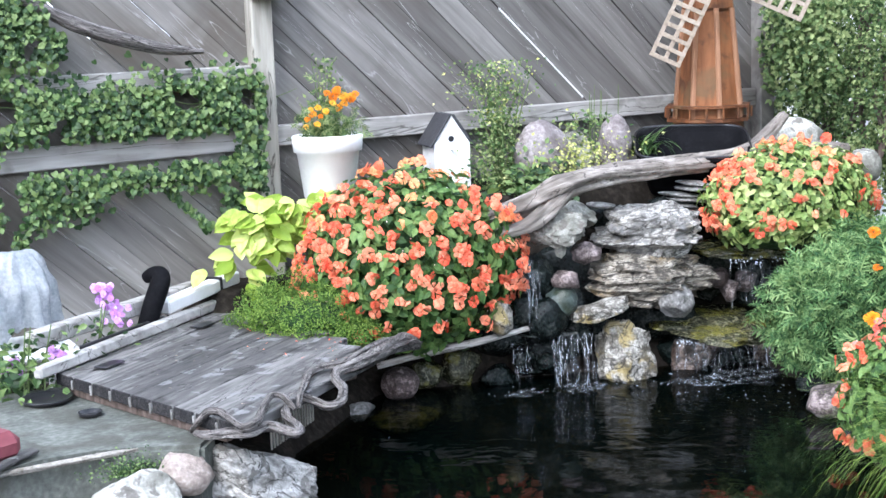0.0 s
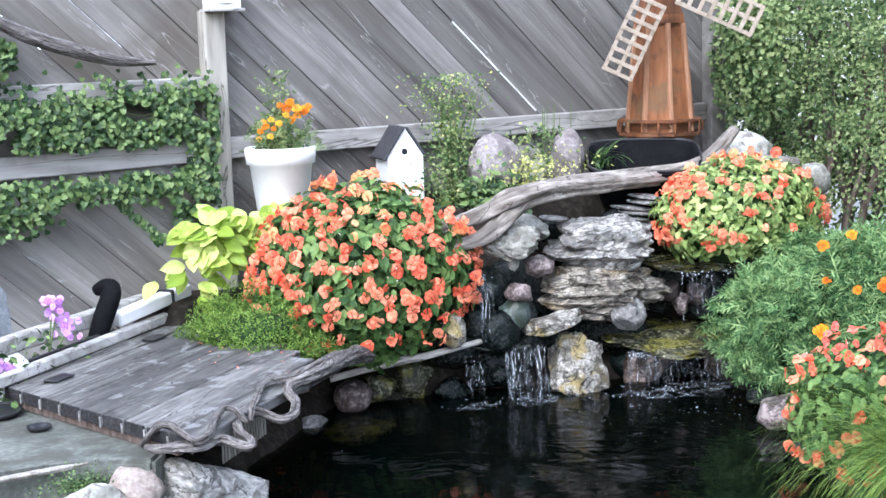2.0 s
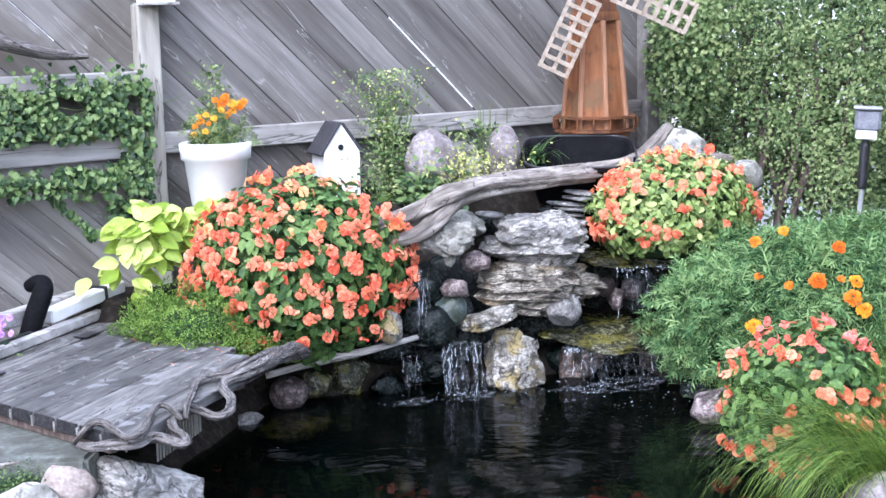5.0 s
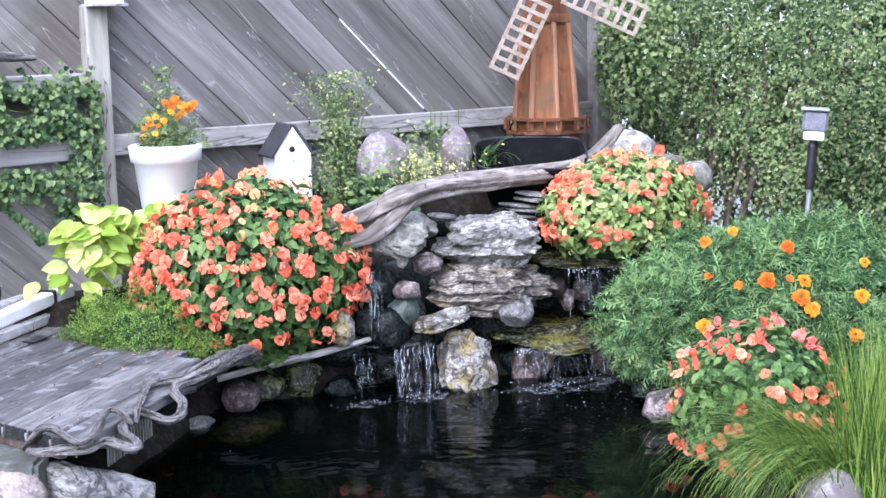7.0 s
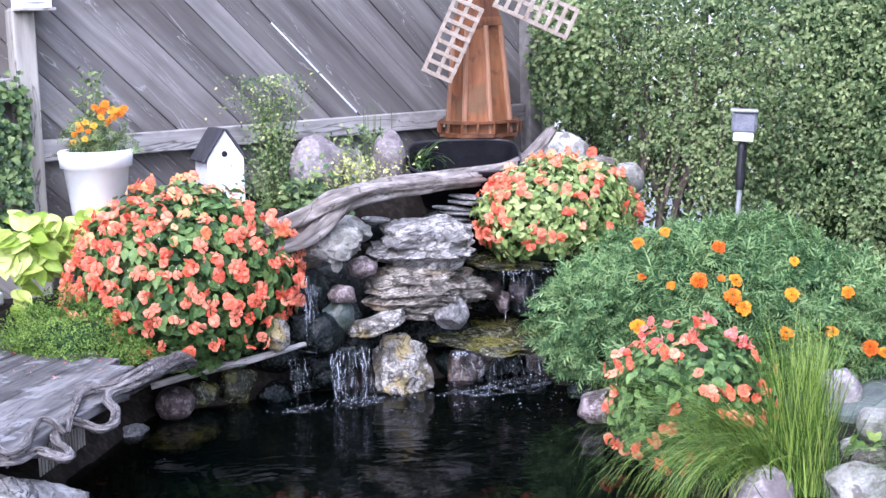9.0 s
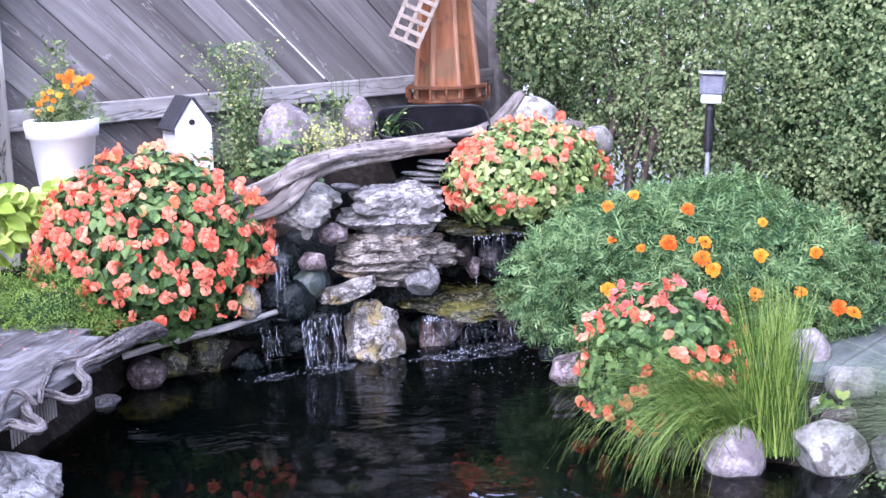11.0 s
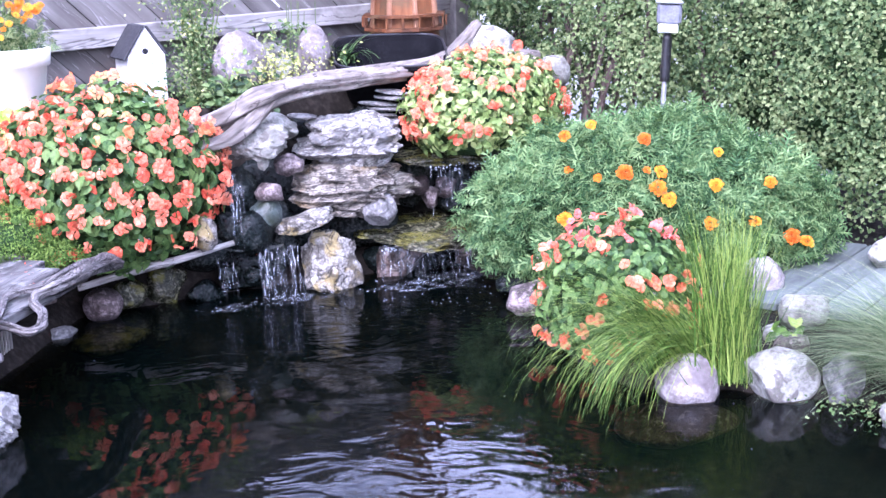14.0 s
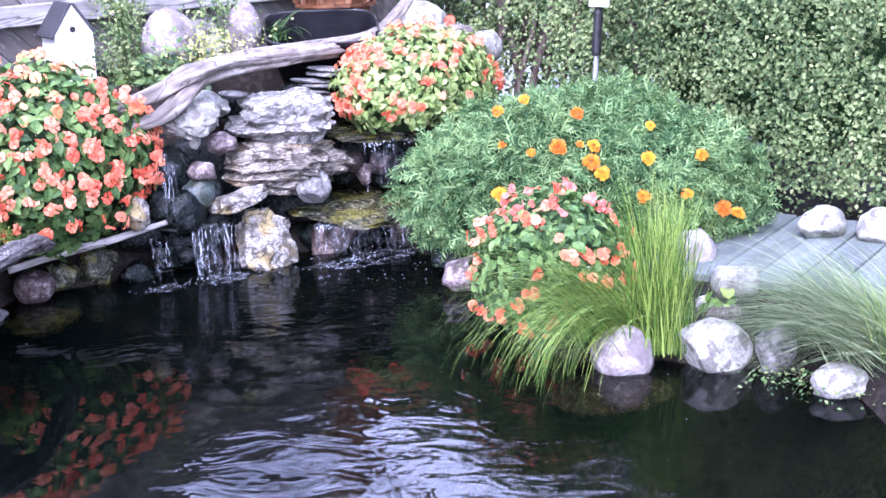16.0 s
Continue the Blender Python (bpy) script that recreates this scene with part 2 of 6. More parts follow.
BAG = surf("milky_plastic_bag", [(0.26, 0.29, 0.31), (0.42, 0.45, 0.47), (0.64, 0.66, 0.68)], 14, 0.25, 0.6, spec=0.6, trans=0.4)
TUB = surf("black_tub_plastic", [(0.003, 0.003, 0.004), (0.006, 0.006, 0.007), (0.014, 0.014, 0.016)], 12, 0.75, 0.1, spec=0.06)
END_GRAIN = surf("blackened_end_grain", [(0.008, 0.008, 0.009), (0.02, 0.019, 0.02), (0.06, 0.056, 0.055)], 30, 0.9, 0.8, 4)
MAROON = surf("maroon_sheet", [(0.12, 0.03, 0.04), (0.17, 0.045, 0.055), (0.22, 0.065, 0.075)], 6, 0.7, 0.1)

L_IMP = surf("impatiens_leaf", [(0.034, 0.078, 0.02), (0.088, 0.172, 0.042), (0.18, 0.285, 0.082)], 22, 0.5, 0.1, 4, island=0.5, spec=0.28, trans=0.28)
# paler impatiens leaf for the upper bush, with a sun patch put into its colour
L_IMP_SUNLIT = surf("bright_impatiens_leaf", [(0.1, 0.16, 0.04), (0.25, 0.36, 0.095), (0.48, 0.56, 0.21)], 6, 0.5, 0.1, island=0.5, spec=0.4, trans=0.3)
L_MARI = surf("marigold_leaf", [(0.036, 0.088, 0.032), (0.12, 0.22, 0.078), (0.265, 0.38, 0.15)], 5, 0.6, 0.1, island=0.45, trans=0.24, spec=0.18)
L_HOSTA = surf("lime_hosta_leaf", [(0.28, 0.4, 0.05), (0.5, 0.62, 0.13), (0.68, 0.76, 0.26)], 9, 0.45, 0.2, rand=0.6, trans=0.35)
L_IVY = surf("ivy_leaf", [(0.018, 0.045, 0.012), (0.055, 0.108, 0.028), (0.16, 0.23, 0.075)], 5, 0.45, 0.1, island=0.7, spec=0.3, trans=0.15)
L_HEDGE = surf("hedge_leaf", [(0.052, 0.095, 0.034), (0.147, 0.215, 0.077), (0.32, 0.385, 0.165)], 2.2, 0.5, 0.1, island=0.48, spec=0.22, trans=0.32)
L_SHRUB = surf("pale_shrub_leaf", [(0.05, 0.1, 0.028), (0.13, 0.205, 0.062), (0.31, 0.36, 0.15)], 6, 0.6, 0.1, island=0.5, trans=0.25)
L_YELLOW = surf("golden_creeper_leaf", [(0.2, 0.24, 0.05), (0.42, 0.44, 0.12), (0.62, 0.6, 0.26)], 6, 0.6, 0.1, island=0.5, trans=0.25)
L_THYME = surf("fine_ground_cover", [(0.045, 0.1, 0.014), (0.12, 0.215, 0.032), (0.25, 0.36, 0.07)], 9, 0.6, 0.1, island=0.5, trans=0.3)
L_GRASS = surf("grass_blade", [(0.045, 0.1, 0.014), (0.13, 0.245, 0.034), (0.33, 0.43, 0.09)], 4, 0.5, 0.0, island=0.6, trans=0.3)
L_DRY = surf("fine_sedge_blade", [(0.06, 0.1, 0.04), (0.15, 0.22, 0.09), (0.32, 0.36, 0.2)], 4, 0.6, 0.0, island=0.6, trans=0.2)
STEM = surf("green_stem", [(0.06, 0.1, 0.03), (0.12, 0.17, 0.06), (0.2, 0.22, 0.1)], 8, 0.7, 0.1)
P_CORAL = surf("coral_petal", [(0.72, 0.085, 0.042), (0.84, 0.19, 0.095), (0.9, 0.36, 0.21)], 45, 0.5, 0.2, 4, rand=0.34, island=0.2, trans=0.25)
P_ORANGE = surf("apricot_petal", [(0.8, 0.2, 0.075), (0.9, 0.35, 0.14), (0.94, 0.52, 0.27)], 45, 0.5, 0.2, 4, rand=0.28, island=0.2, trans=0.25)
P_PINK = surf("salmon_pink_petal", [(0.72, 0.1, 0.075), (0.8, 0.165, 0.125), (0.86, 0.27, 0.21)], 45, 0.5, 0.2, 4, rand=0.28, island=0.2, trans=0.25)
P_MARI = surf("marigold_petal", [(0.66, 0.13, 0.008), (0.82, 0.25, 0.01), (0.9, 0.38, 0.016)], 30, 0.6, 0.2, rand=0.35, trans=0.15)
P_AMBER = surf("amber_petal", [(0.75, 0.24, 0.012), (0.86, 0.38, 0.02), (0.92, 0.52, 0.05)], 30, 0.6, 0.2, rand=0.4, trans=0.15)
P_BUD = surf("pale_bud", [(0.6, 0.3, 0.28), (0.75, 0.5, 0.46), (0.8, 0.68, 0.62)], 30, 0.6, 0.1, island=0.5)
P_PURPLE = surf("lavender_petal", [(0.4, 0.14, 0.5), (0.56, 0.27, 0.66), (0.7, 0.45, 0.78)], 12, 0.6, 0.1, rand=0.3, trans=0.2)
FOAM = surf("white_water_foam", [(0.25, 0.28, 0.33), (0.42, 0.46, 0.52), (0.62, 0.65, 0.7)], 20, 0.3, 0.3, spec=0.5)


def water_material(name, ripple, clear, index=1.33, chop=None, silt=0.0):
    m = bpy.data.materials.new(name)
    m.use_nodes = True
    n, l = m.node_tree.nodes, m.node_tree.links
    n.remove(n["Principled BSDF"])
    tr = n.new("ShaderNodeBsdfTransparent")
    tr.inputs[0].default_value = (*clear, 1)
    gl = n.new("ShaderNodeBsdfGlossy")
    gl.inputs["Roughness"].default_value = 0.012
    gl.inputs["Color"].default_value = (0.52, 0.535, 0.58, 1)
    murk = n.new("ShaderNodeBsdfDiffuse")
    murk.inputs[0].default_value = (0.0012, 0.0034, 0.0034, 1)
    body = n.new("ShaderNodeMixShader")
    body.inputs[0].default_value = silt
    l.new(tr.outputs[0], body.inputs[1])
    l.new(murk.outputs[0], body.inputs[2])
    fr = n.new("ShaderNodeFresnel")
    fr.inputs[0].default_value = index
    mx = n.new("ShaderNodeMixShader")
    g = n.new("ShaderNodeNewGeometry")
    mp = n.new("ShaderNodeMapping")
    mp.vector_type = "TEXTURE"
    mp.inputs["Rotation"].default_value = (0, 0, radians(-43))
    mp.inputs["Scale"].default_value = (1.0, 0.6, 1.0)
    ns = n.new("ShaderNodeTexNoise")
    ns.inputs["Scale"].default_value, ns.inputs["Detail"].default_value, ns.inputs["Distortion"].default_value = 5.2, 2.0, 0.9
    bp = n.new("ShaderNodeBump")
    bp.inputs["Strength"].default_value, bp.inputs["Distance"].default_value = 1.0, ripple
    l.new(g.outputs["Position"], mp.inputs[0])
    l.new(mp.outputs[0], ns.inputs[0])
    l.new(ns.outputs[0], bp.inputs["Height"])
    if chop:
        away = n.new("ShaderNodeVectorMath")
        away.operation = "DISTANCE"
        away.inputs[1].default_value = (*chop, 0)
        l.new(g.outputs["Position"], away.inputs[0])
        amp = n.new("ShaderNodeMapRange")
        amp.interpolation_type = "SMOOTHSTEP"
        amp.inputs["From Min"].default_value, amp.inputs["From Max"].default_value = 0.36, 0.9
        amp.inputs["To Min"].default_value, amp.inputs["To Max"].default_value = 1.0, 0.09
        l.new(away.outputs["Value"], amp.inputs[0])
        near = n.new("ShaderNodeVectorMath")
        near.operation = "DISTANCE"
        near.inputs[1].default_value = (3.2, 4.35, 0)
        l.new(g.outputs["Position"], near.inputs[0])
        churn = n.new("ShaderNodeMapRange")
        churn.interpolation_type = "SMOOTHSTEP"
        churn.inputs["From Min"].default_value, churn.inputs["From Max"].default_value = 0.5, 1.9
        churn.inputs["To Min"].default_value, churn.inputs["To Max"].default_value = 0.75, 0.0
        l.new(near.outputs["Value"], churn.inputs[0])
        both = n.new("ShaderNodeMath")
        both.operation = "MAXIMUM"
        l.new(amp.outputs[0], both.inputs[0])
        l.new(churn.outputs[0], both.inputs[1])
        l.new(both.outputs[0], bp.inputs["Strength"])
    for s in (gl, fr):
        l.new(bp.outputs[0], s.inputs["Normal"])
    l.new(fr.outputs[0], mx.inputs[0])
    l.new(body.outputs[0], mx.inputs[1])
    l.new(gl.outputs[0], mx.inputs[2])
    l.new(mx.outputs[0], n["Material Output"].inputs[0])
    return m


WATER = water_material("dark_pond_water", 0.0066, (0.56, 0.53, 0.33), 1.33, (2.2, 2.4), 0.36)


# ---- builders ----
def part(name, bm, material, parent=None, label="", smooth=False):
    me = bpy.data.meshes.new(name)
    if isinstance(bm, tuple):
        me.from_pydata(bm[0].tolist() if isinstance(bm[0], np.ndarray) else bm[0], [], bm[1].tolist() if isinstance(bm[1], np.ndarray) else bm[1])
        me.update()
    else:
        bm.normal_update()
        bm.to_mesh(me)
        bm.free()
    if isinstance(bm, tuple) and len(bm) == 3:
        me.attributes.new("grain", "FLOAT_VECTOR", "POINT").data.foreach_set("vector", np.array(bm[2], float).ravel())
    me.materials.append(material)
    if smooth:
        for p in me.polygons:
            p.use_smooth = True
    ob = new(name, me)
    if parent:
        ob.parent = parent
    return tagged(ob, label)


def again(ob, m, parent=None):
    """Another piece on the same mesh."""
    c = new(ob.name.split(".")[0], ob.data)
    c.parent = parent or ob.parent
    c.matrix_local = m
    return c


def thing(name, at, label, category, group="", kind="", rz=0):
    ob = new(name)
    ob.matrix_world = pose(*at, 0, 0, rz)
    ob.empty_display_size = 0.1
    return tagged(ob, label, category, group, kind)


def box(bm, size, m=None, bevel=0.0):
    r = bmesh.ops.create_cube(bm, size=1.0, matrix=(m or Matrix()) @ Matrix.Diagonal((*size, 1)))
    if bevel:
        es = list({e for v in r["verts"] for e in v.link_edges})
        bmesh.ops.bevel(bm, geom=es, offset=bevel, segments=1, affect="EDGES")
    return bm


def boxed(size, m=None, bevel=0.004):
    return box(bmesh.new(), size, m, bevel)


def lathe(profile, n=32):
    """A turned shape from (radius, height) pairs."""
    v, f = [], []
    for r, z in profile:
        v += [(r * math.cos(2 * math.pi * k / n), r * math.sin(2 * math.pi * k / n), z) for k in range(n)]
    for a in range(len(profile) - 1):
        f += [(a * n + k, a * n + (k + 1) % n, (a + 1) * n + (k + 1) % n, (a + 1) * n + k) for k in range(n)]
    return v, f


def tube(points, radii, seed=0, seg=16, flute=0.12, knots=0.25, steps=10):
    """A gnarled limb along a smooth line through the points."""
    P = [Vector(p) for p in points]
    line, rad = [], []
    for i in range(len(P) - 1):
        a, b, c, d = P[max(i - 1, 0)], P[i], P[i + 1], P[min(i + 2, len(P) - 1)]
        for k in range(steps + (i == len(P) - 2)):
            u = k / steps
            line.append(0.5 * ((2 * b) + (c - a) * u + (2 * a - 5 * b + 4 * c - d) * u * u + (3 * b - a - 3 * c + d) * u ** 3))
            rad.append(radii[i] * (1 - u) + radii[i + 1] * u)
    v, f, grain = [], [], []
    side, run = None, seed * 1.7
    for i, p in enumerate(line):
        run += (p - line[max(i - 1, 0)]).length
        d = (line[min(i + 1, len(line) - 1)] - line[max(i - 1, 0)]).normalized()
        side = (Vector((0, 0, 1)).cross(d) if side is None else side - d * side.dot(d))
        side = side.normalized() if side.length > 1e-4 else Vector((1, 0, 0))
        up = d.cross(side)
        for k in range(seg):
            a = 2 * math.pi * k / seg
            q = Vector((math.cos(a) * 1.2, math.sin(a) * 1.2, i * 0.07 + seed * 7.3))
            r = rad[i] * (1 + flute * (math.sin(5 * a + i * 0.12 + seed) * 0.6 + 0.5 * math.sin(11 * a - i * 0.09 + seed * 2)) + knots * noise.noise(q * 1.6) + 0.12 * noise.noise(Vector((q.x * 4, q.y * 4, q.z * 0.8))))
            v.append(p + side * (math.cos(a) * r) + up * (math.sin(a) * r))
            grain.append((math.cos(a) * rad[i] * 1.5, math.sin(a) * rad[i] * 1.5, run))
    for i in range(len(line) - 1):
        f += [(i * seg + k, i * seg + (k + 1) % seg, (i + 1) * seg + (k + 1) % seg, (i + 1) * seg + k) for k in range(seg)]
    f.append(tuple(range(seg - 1, -1, -1)))
    f.append(tuple((len(line) - 1) * seg + k for k in range(seg)))
    return [tuple(q) for q in v], f, grain


def rock_mesh(size, seed, cuts=9, rough=0.10, strata=0.0, sub=4, sharp=0.75, chip=0.0, boxy=0.0, layers=5.5, dip=0.0, narrow=0.0):
    """An angular or rounded stone: a ball, squared off, cut by planes, split along its bedding, then weathered."""
    q = random.Random(seed)
    bm = bmesh.new()
    bmesh.ops.create_icosphere(bm, subdivisions=sub, radius=1.0)
    planes = []
    for _ in range(cuts):
        n = Vector((q.gauss(0, 1), q.gauss(0, 1), q.gauss(0, 1))).normalized()
        planes.append((n, q.uniform(sharp, 0.95)))
    off = Vector((q.uniform(-9, 9), q.uniform(-9, 9), q.uniform(-9, 9)))
    tilt = math.tan(radians(dip))
    for v in bm.verts:
        p = v.co.copy()
        if boxy:
            p = Vector([math.copysign(abs(c) ** (1 - boxy), c) for c in p])
        for n, d in planes:
            e = p.dot(n) - d
            if e > 0:
                p -= n * e * 0.93
        k = noise.fractal(p * 1.7 + off, 1.0, 2.0, 5) * rough + noise.noise(p * 7 + off) * rough * 0.22
        p *= 1 + k
        if chip:
            w = p + 0.25 * noise.noise_vector(p * 1.8 + off)
            p *= 1 + chip * (noise.cell(w * 2.1 + off) - 0.5) + 0.6 * chip * (noise.cell(w * 4.7 - off) - 0.5)
        if strata:
            w = (p.z + tilt * p.x) * layers + 1.1 * noise.noise(p * 1.2 + off) + 0.5 * noise.noise(p * 3.1 + off) + 0.22 * noise.noise(p * 8 + off)
            lay, fr = math.floor(w), w - math.floor(w)
            s = 1 + strata * (noise.noise(Vector((lay * 3.7, off.x, p.x * 1.6 + p.y))) + 0.4 * noise.noise(Vector((lay * 5.1, p.x * 5, p.y * 5)))) - 0.8 * strata * max(0.0, 1 - 6 * min(fr, 1 - fr)) + 0.3 * strata * noise.noise(p * 14 + off)
            p.x *= s
            p.y *= s
        if narrow:
            p.x *= 1 - narrow * p.z
            p.y *= 1 - narrow * p.z
        v.co = Vector((p.x * size[0], p.y * size[1], p.z * size[2]))
    return bm


def rock(name, at, size, seed, material, label, rot=(0, 0, 0), cuts=13, rough=0.13, strata=0.0, group="", sub=4, sharp=0.62, chip=0.0, boxy=0.0, layers=5.5, dip=0.0, narrow=0.0):
    ob = part(name, rock_mesh(size, seed, cuts, rough, strata, sub, sharp, chip, boxy, layers, dip, narrow), material, smooth=True)
    ob.matrix_world = pose(*at, *rot)
    return tagged(ob, label, "rock", group)


def bedded_rock(name, at, size, seed, material, label, rot=(0, 0, 0), plates=9, dip=4.0, slope=0.0, group=""):
    """A stone split along its bedding: uneven plates grown together into one skin, then weathered."""
    q = random.Random(seed)
    me = bpy.data.meshes.new(name)
    whole = bmesh.new()
    for k in range(plates):
        u = (k + 0.5) / plates * 2 - 1
        wide = (1 - 0.42 * abs(u) ** 2.4) * q.uniform(0.9, 1.05)
        thick = size[2] / plates * q.uniform(1.3, 2.3)
        bm = rock_mesh((size[0] * wide, size[1] * wide * q.uniform(0.92, 1.06), thick), seed * 31 + k, 7, 0.2, sub=4, sharp=0.7, boxy=0.45, chip=0.06)
        bm.transform(pose(size[0] * q.uniform(-0.08, 0.08) + slope * u * size[0], size[1] * q.uniform(-0.1, 0.05), u * size[2] * 0.9, q.uniform(-3, 5), dip + q.uniform(-5, 5), q.uniform(-8, 8)))
        bm.to_mesh(me)
        bm.free()
        whole.from_mesh(me)
    whole.to_mesh(me)
    whole.free()
    ob = new(name, me)
    skin = ob.modifiers.new("skin", "REMESH")
    skin.mode, skin.voxel_size, skin.use_smooth_shade = "VOXEL", 0.0055, True
    bpy.context.view_layer.update()
    fused = bpy.data.meshes.new_from_object(ob.evaluated_get(bpy.context.evaluated_depsgraph_get()))
    ob.modifiers.remove(skin)
    ob.data = fused
    bpy.data.meshes.remove(me)
    fused.name = name
    fused.materials.clear()
    fused.materials.append(material)
    for v in fused.vertices:
        p = v.co * 11 + Vector((seed, 0, 0))
        v.co += 0.006 * noise.noise_vector(p) + 0.0045 * noise.noise_vector(p * 3.3) + 0.0025 * noise.noise_vector(p * 9)
    ob.matrix_world = pose(*at, *rot)
    return tagged(ob, label, "rock", group)


def scatter(template, faces, places):
    """One mesh of many copies of a small leaf. places: (n, 4, 4) matrices."""
    t = np.c_[np.array(template, float), np.ones(len(template))]
    M = np.asarray(places, float)
    v = np.einsum("nij,kj->nki", M, t)[..., :3].reshape(-1, 3)
    k = len(template)
    out = []
    for fc in faces:
        out.append(np.arange(len(M))[:, None] * k + np.array(fc)[None])
    return v.tolist(), [row for o in out for row in o.tolist()]


def facing(at, normal, size, spin, lean=0.0, q=R):
    """A leaf's matrix: its face turned to the normal, then spun about it."""
    n = Vector(normal).normalized()
    z = Vector((0, 0, 1)) if abs(n.z) < 0.95 else Vector((1, 0, 0))
    x = z.cross(n).normalized()
    y = n.cross(x)
    m = Matrix(((x.x, y.x, n.x, 0), (x.y, y.y, n.y, 0), (x.z, y.z, n.z, 0), (0, 0, 0, 1)))
    s = size if isinstance(size, tuple) else (size,) * 3
    return Matrix.Translation(at) @ m @ pose(0, 0, 0, lean, 0, spin) @ Matrix.Diagonal((*s, 1))


OVATE = ([(0, 0, 0), (-0.3, 0.3, 0.08), (0, 0.35, 0), (0.3, 0.3, 0.08), (-0.26, 0.65, 0.05), (0, 0.7, -0.03), (0.26, 0.65, 0.05), (0, 1.05, -0.12)],
         [(0, 2, 1), (0, 3, 2), (1, 2, 5, 4), (2, 3, 6, 5), (4, 5, 7), (5, 6, 7)])
SMALL = ([(0, 0, 0), (-0.36, 0.45, 0.1), (0, 0.5, 0), (0.36, 0.45, 0.1), (0, 1, -0.08)], [(0, 2, 1), (0, 3, 2), (1, 2, 4), (2, 3, 4)])
HEART = ([(0, 0, 0), (-0.3, -0.14, 0.05), (-0.52, 0.1, 0.09), (-0.46, 0.42, 0.07), (0, 0.42, 0), (0.46, 0.42, 0.07), (0.52, 0.1, 0.09), (0.3, -0.14, 0.05), (-0.2, 0.76, -0.02), (0.2, 0.76, -0.02), (0, 0.95, -0.12)],
         [(0, 4, 2, 1), (2, 4, 3), (0, 7, 6, 4), (4, 6, 5), (3, 4, 8), (4, 5, 9), (4, 9, 10, 8)])


def feather():
    """A marigold leaf: a midrib with narrow leaflets on both sides."""
    v, f = [], []
    def blade(a, b, w, up):
        k = len(v)
        d = (Vector(b) - Vector(a))
        s = Vector((-d.y, d.x, 0)).normalized() * w
        mid = (Vector(a) + Vector(b)) / 2 + Vector((0, 0, up))
        v.extend([tuple(a), tuple(mid - s), tuple(b), tuple(mid + s)])
        f.append((k, k + 1, k + 2, k + 3))
    for k in range(4):
        y = 0.2 + 0.22 * k
        L = 0.42 - 0.05 * k
        blade((0, y, 0), (-L, y + 0.28, -0.04), 0.055, 0.03)
        blade((0, y, 0), (L, y + 0.28, -0.04), 0.055, 0.03)
    blade((0, 0, 0), (0, 1.25, -0.12), 0.05, 0.06)
    return v, f


def flower_mesh(seed=0):
    """Five broad notched petals, each a leaf of its own with its own tilt and curl, round a small eye."""
    q = random.Random(seed)
    v, f = [], []
    for k in range(5):
        a0 = 2 * math.pi * k / 5 + q.uniform(-0.16, 0.16)
        L, wide, lift, curl = q.uniform(0.86, 1.12), q.uniform(0.62, 0.76), q.uniform(-0.05, 0.3), q.uniform(0.05, 0.4)
        b = len(v)
        for r, w in ((0.06, 0.12), (0.5, 0.85), (0.85, 1.0), (1.0, 0.62)):
            for j in (-1, -0.5, 0, 0.5, 1):
                a = a0 + j * wide * w
                rr = r * L * (0.94 if r == 1.0 and j == 0 else 1.0)
                v.append((math.cos(a) * rr, math.sin(a) * rr, 0.03 * k + lift * r - curl * r * r * 0.7 - 0.13 * j * j * r + 0.05 * j))
        for i in range(3):
            f += [(b + 5 * i + j, b + 5 * i + 5 + j, b + 5 * i + 6 + j, b + 5 * i + 1 + j) for j in range(4)]
    return v, f


def pompom_mesh():
    """A marigold head: rings of ruffled petals."""
    v, f = [], []
    jit = random.Random(5)
    for ring in range(6):
        n = 17 - 2 * ring
        e = ring / 5 * 1.4
        for k in range(n):
            a = 2 * math.pi * (k + 0.5 * (ring % 2)) / n + 0.3 * ring
            w = math.pi / n * 0.9
            r0, r1 = 0.25 * math.cos(e), (1.0 - 0.06 * ring) * math.cos(e) + 0.1
            z0, z1 = 0.1 * ring, 0.1 + 0.75 * math.sin(e)
            r1 *= jit.uniform(0.82, 1.12)
            z1 += jit.uniform(-0.1, 0.1)
            b = len(v)
            v += [(r0 * math.cos(a), r0 * math.sin(a), z0), (r1 * math.cos(a - w), r1 * math.sin(a - w), z1), (r1 * 1.04 * math.cos(a), r1 * 1.04 * math.sin(a), z1 - 0.1), (r1 * math.cos(a + w), r1 * math.sin(a + w), z1)]
            f += [(b, b + 1, b + 2), (b, b + 2, b + 3)]
    return v, f


def dome_points(count, size, q, low=-0.15, lump=0.12, seed=0):
    """Points and normals over a lumpy mound of half-axes size, from a little below its middle up."""
    out = []
    while len(out) < count:
        d = Vector((q.gauss(0, 1), q.gauss(0, 1), q.gauss(0, 1))).normalized()
        if d.z < low:
            continue
        k = 1 + lump * noise.noise(d * 2.3 + Vector((seed, 0, 0))) + lump * 0.6 * noise.noise(d * 5 + Vector((0, seed, 0)))
        out.append((Vector((d.x * size[0], d.y * size[1], d.z * size[2])) * k, Vector((d.x / size[0], d.y / size[1], d.z / size[2])).normalized()))
    return out


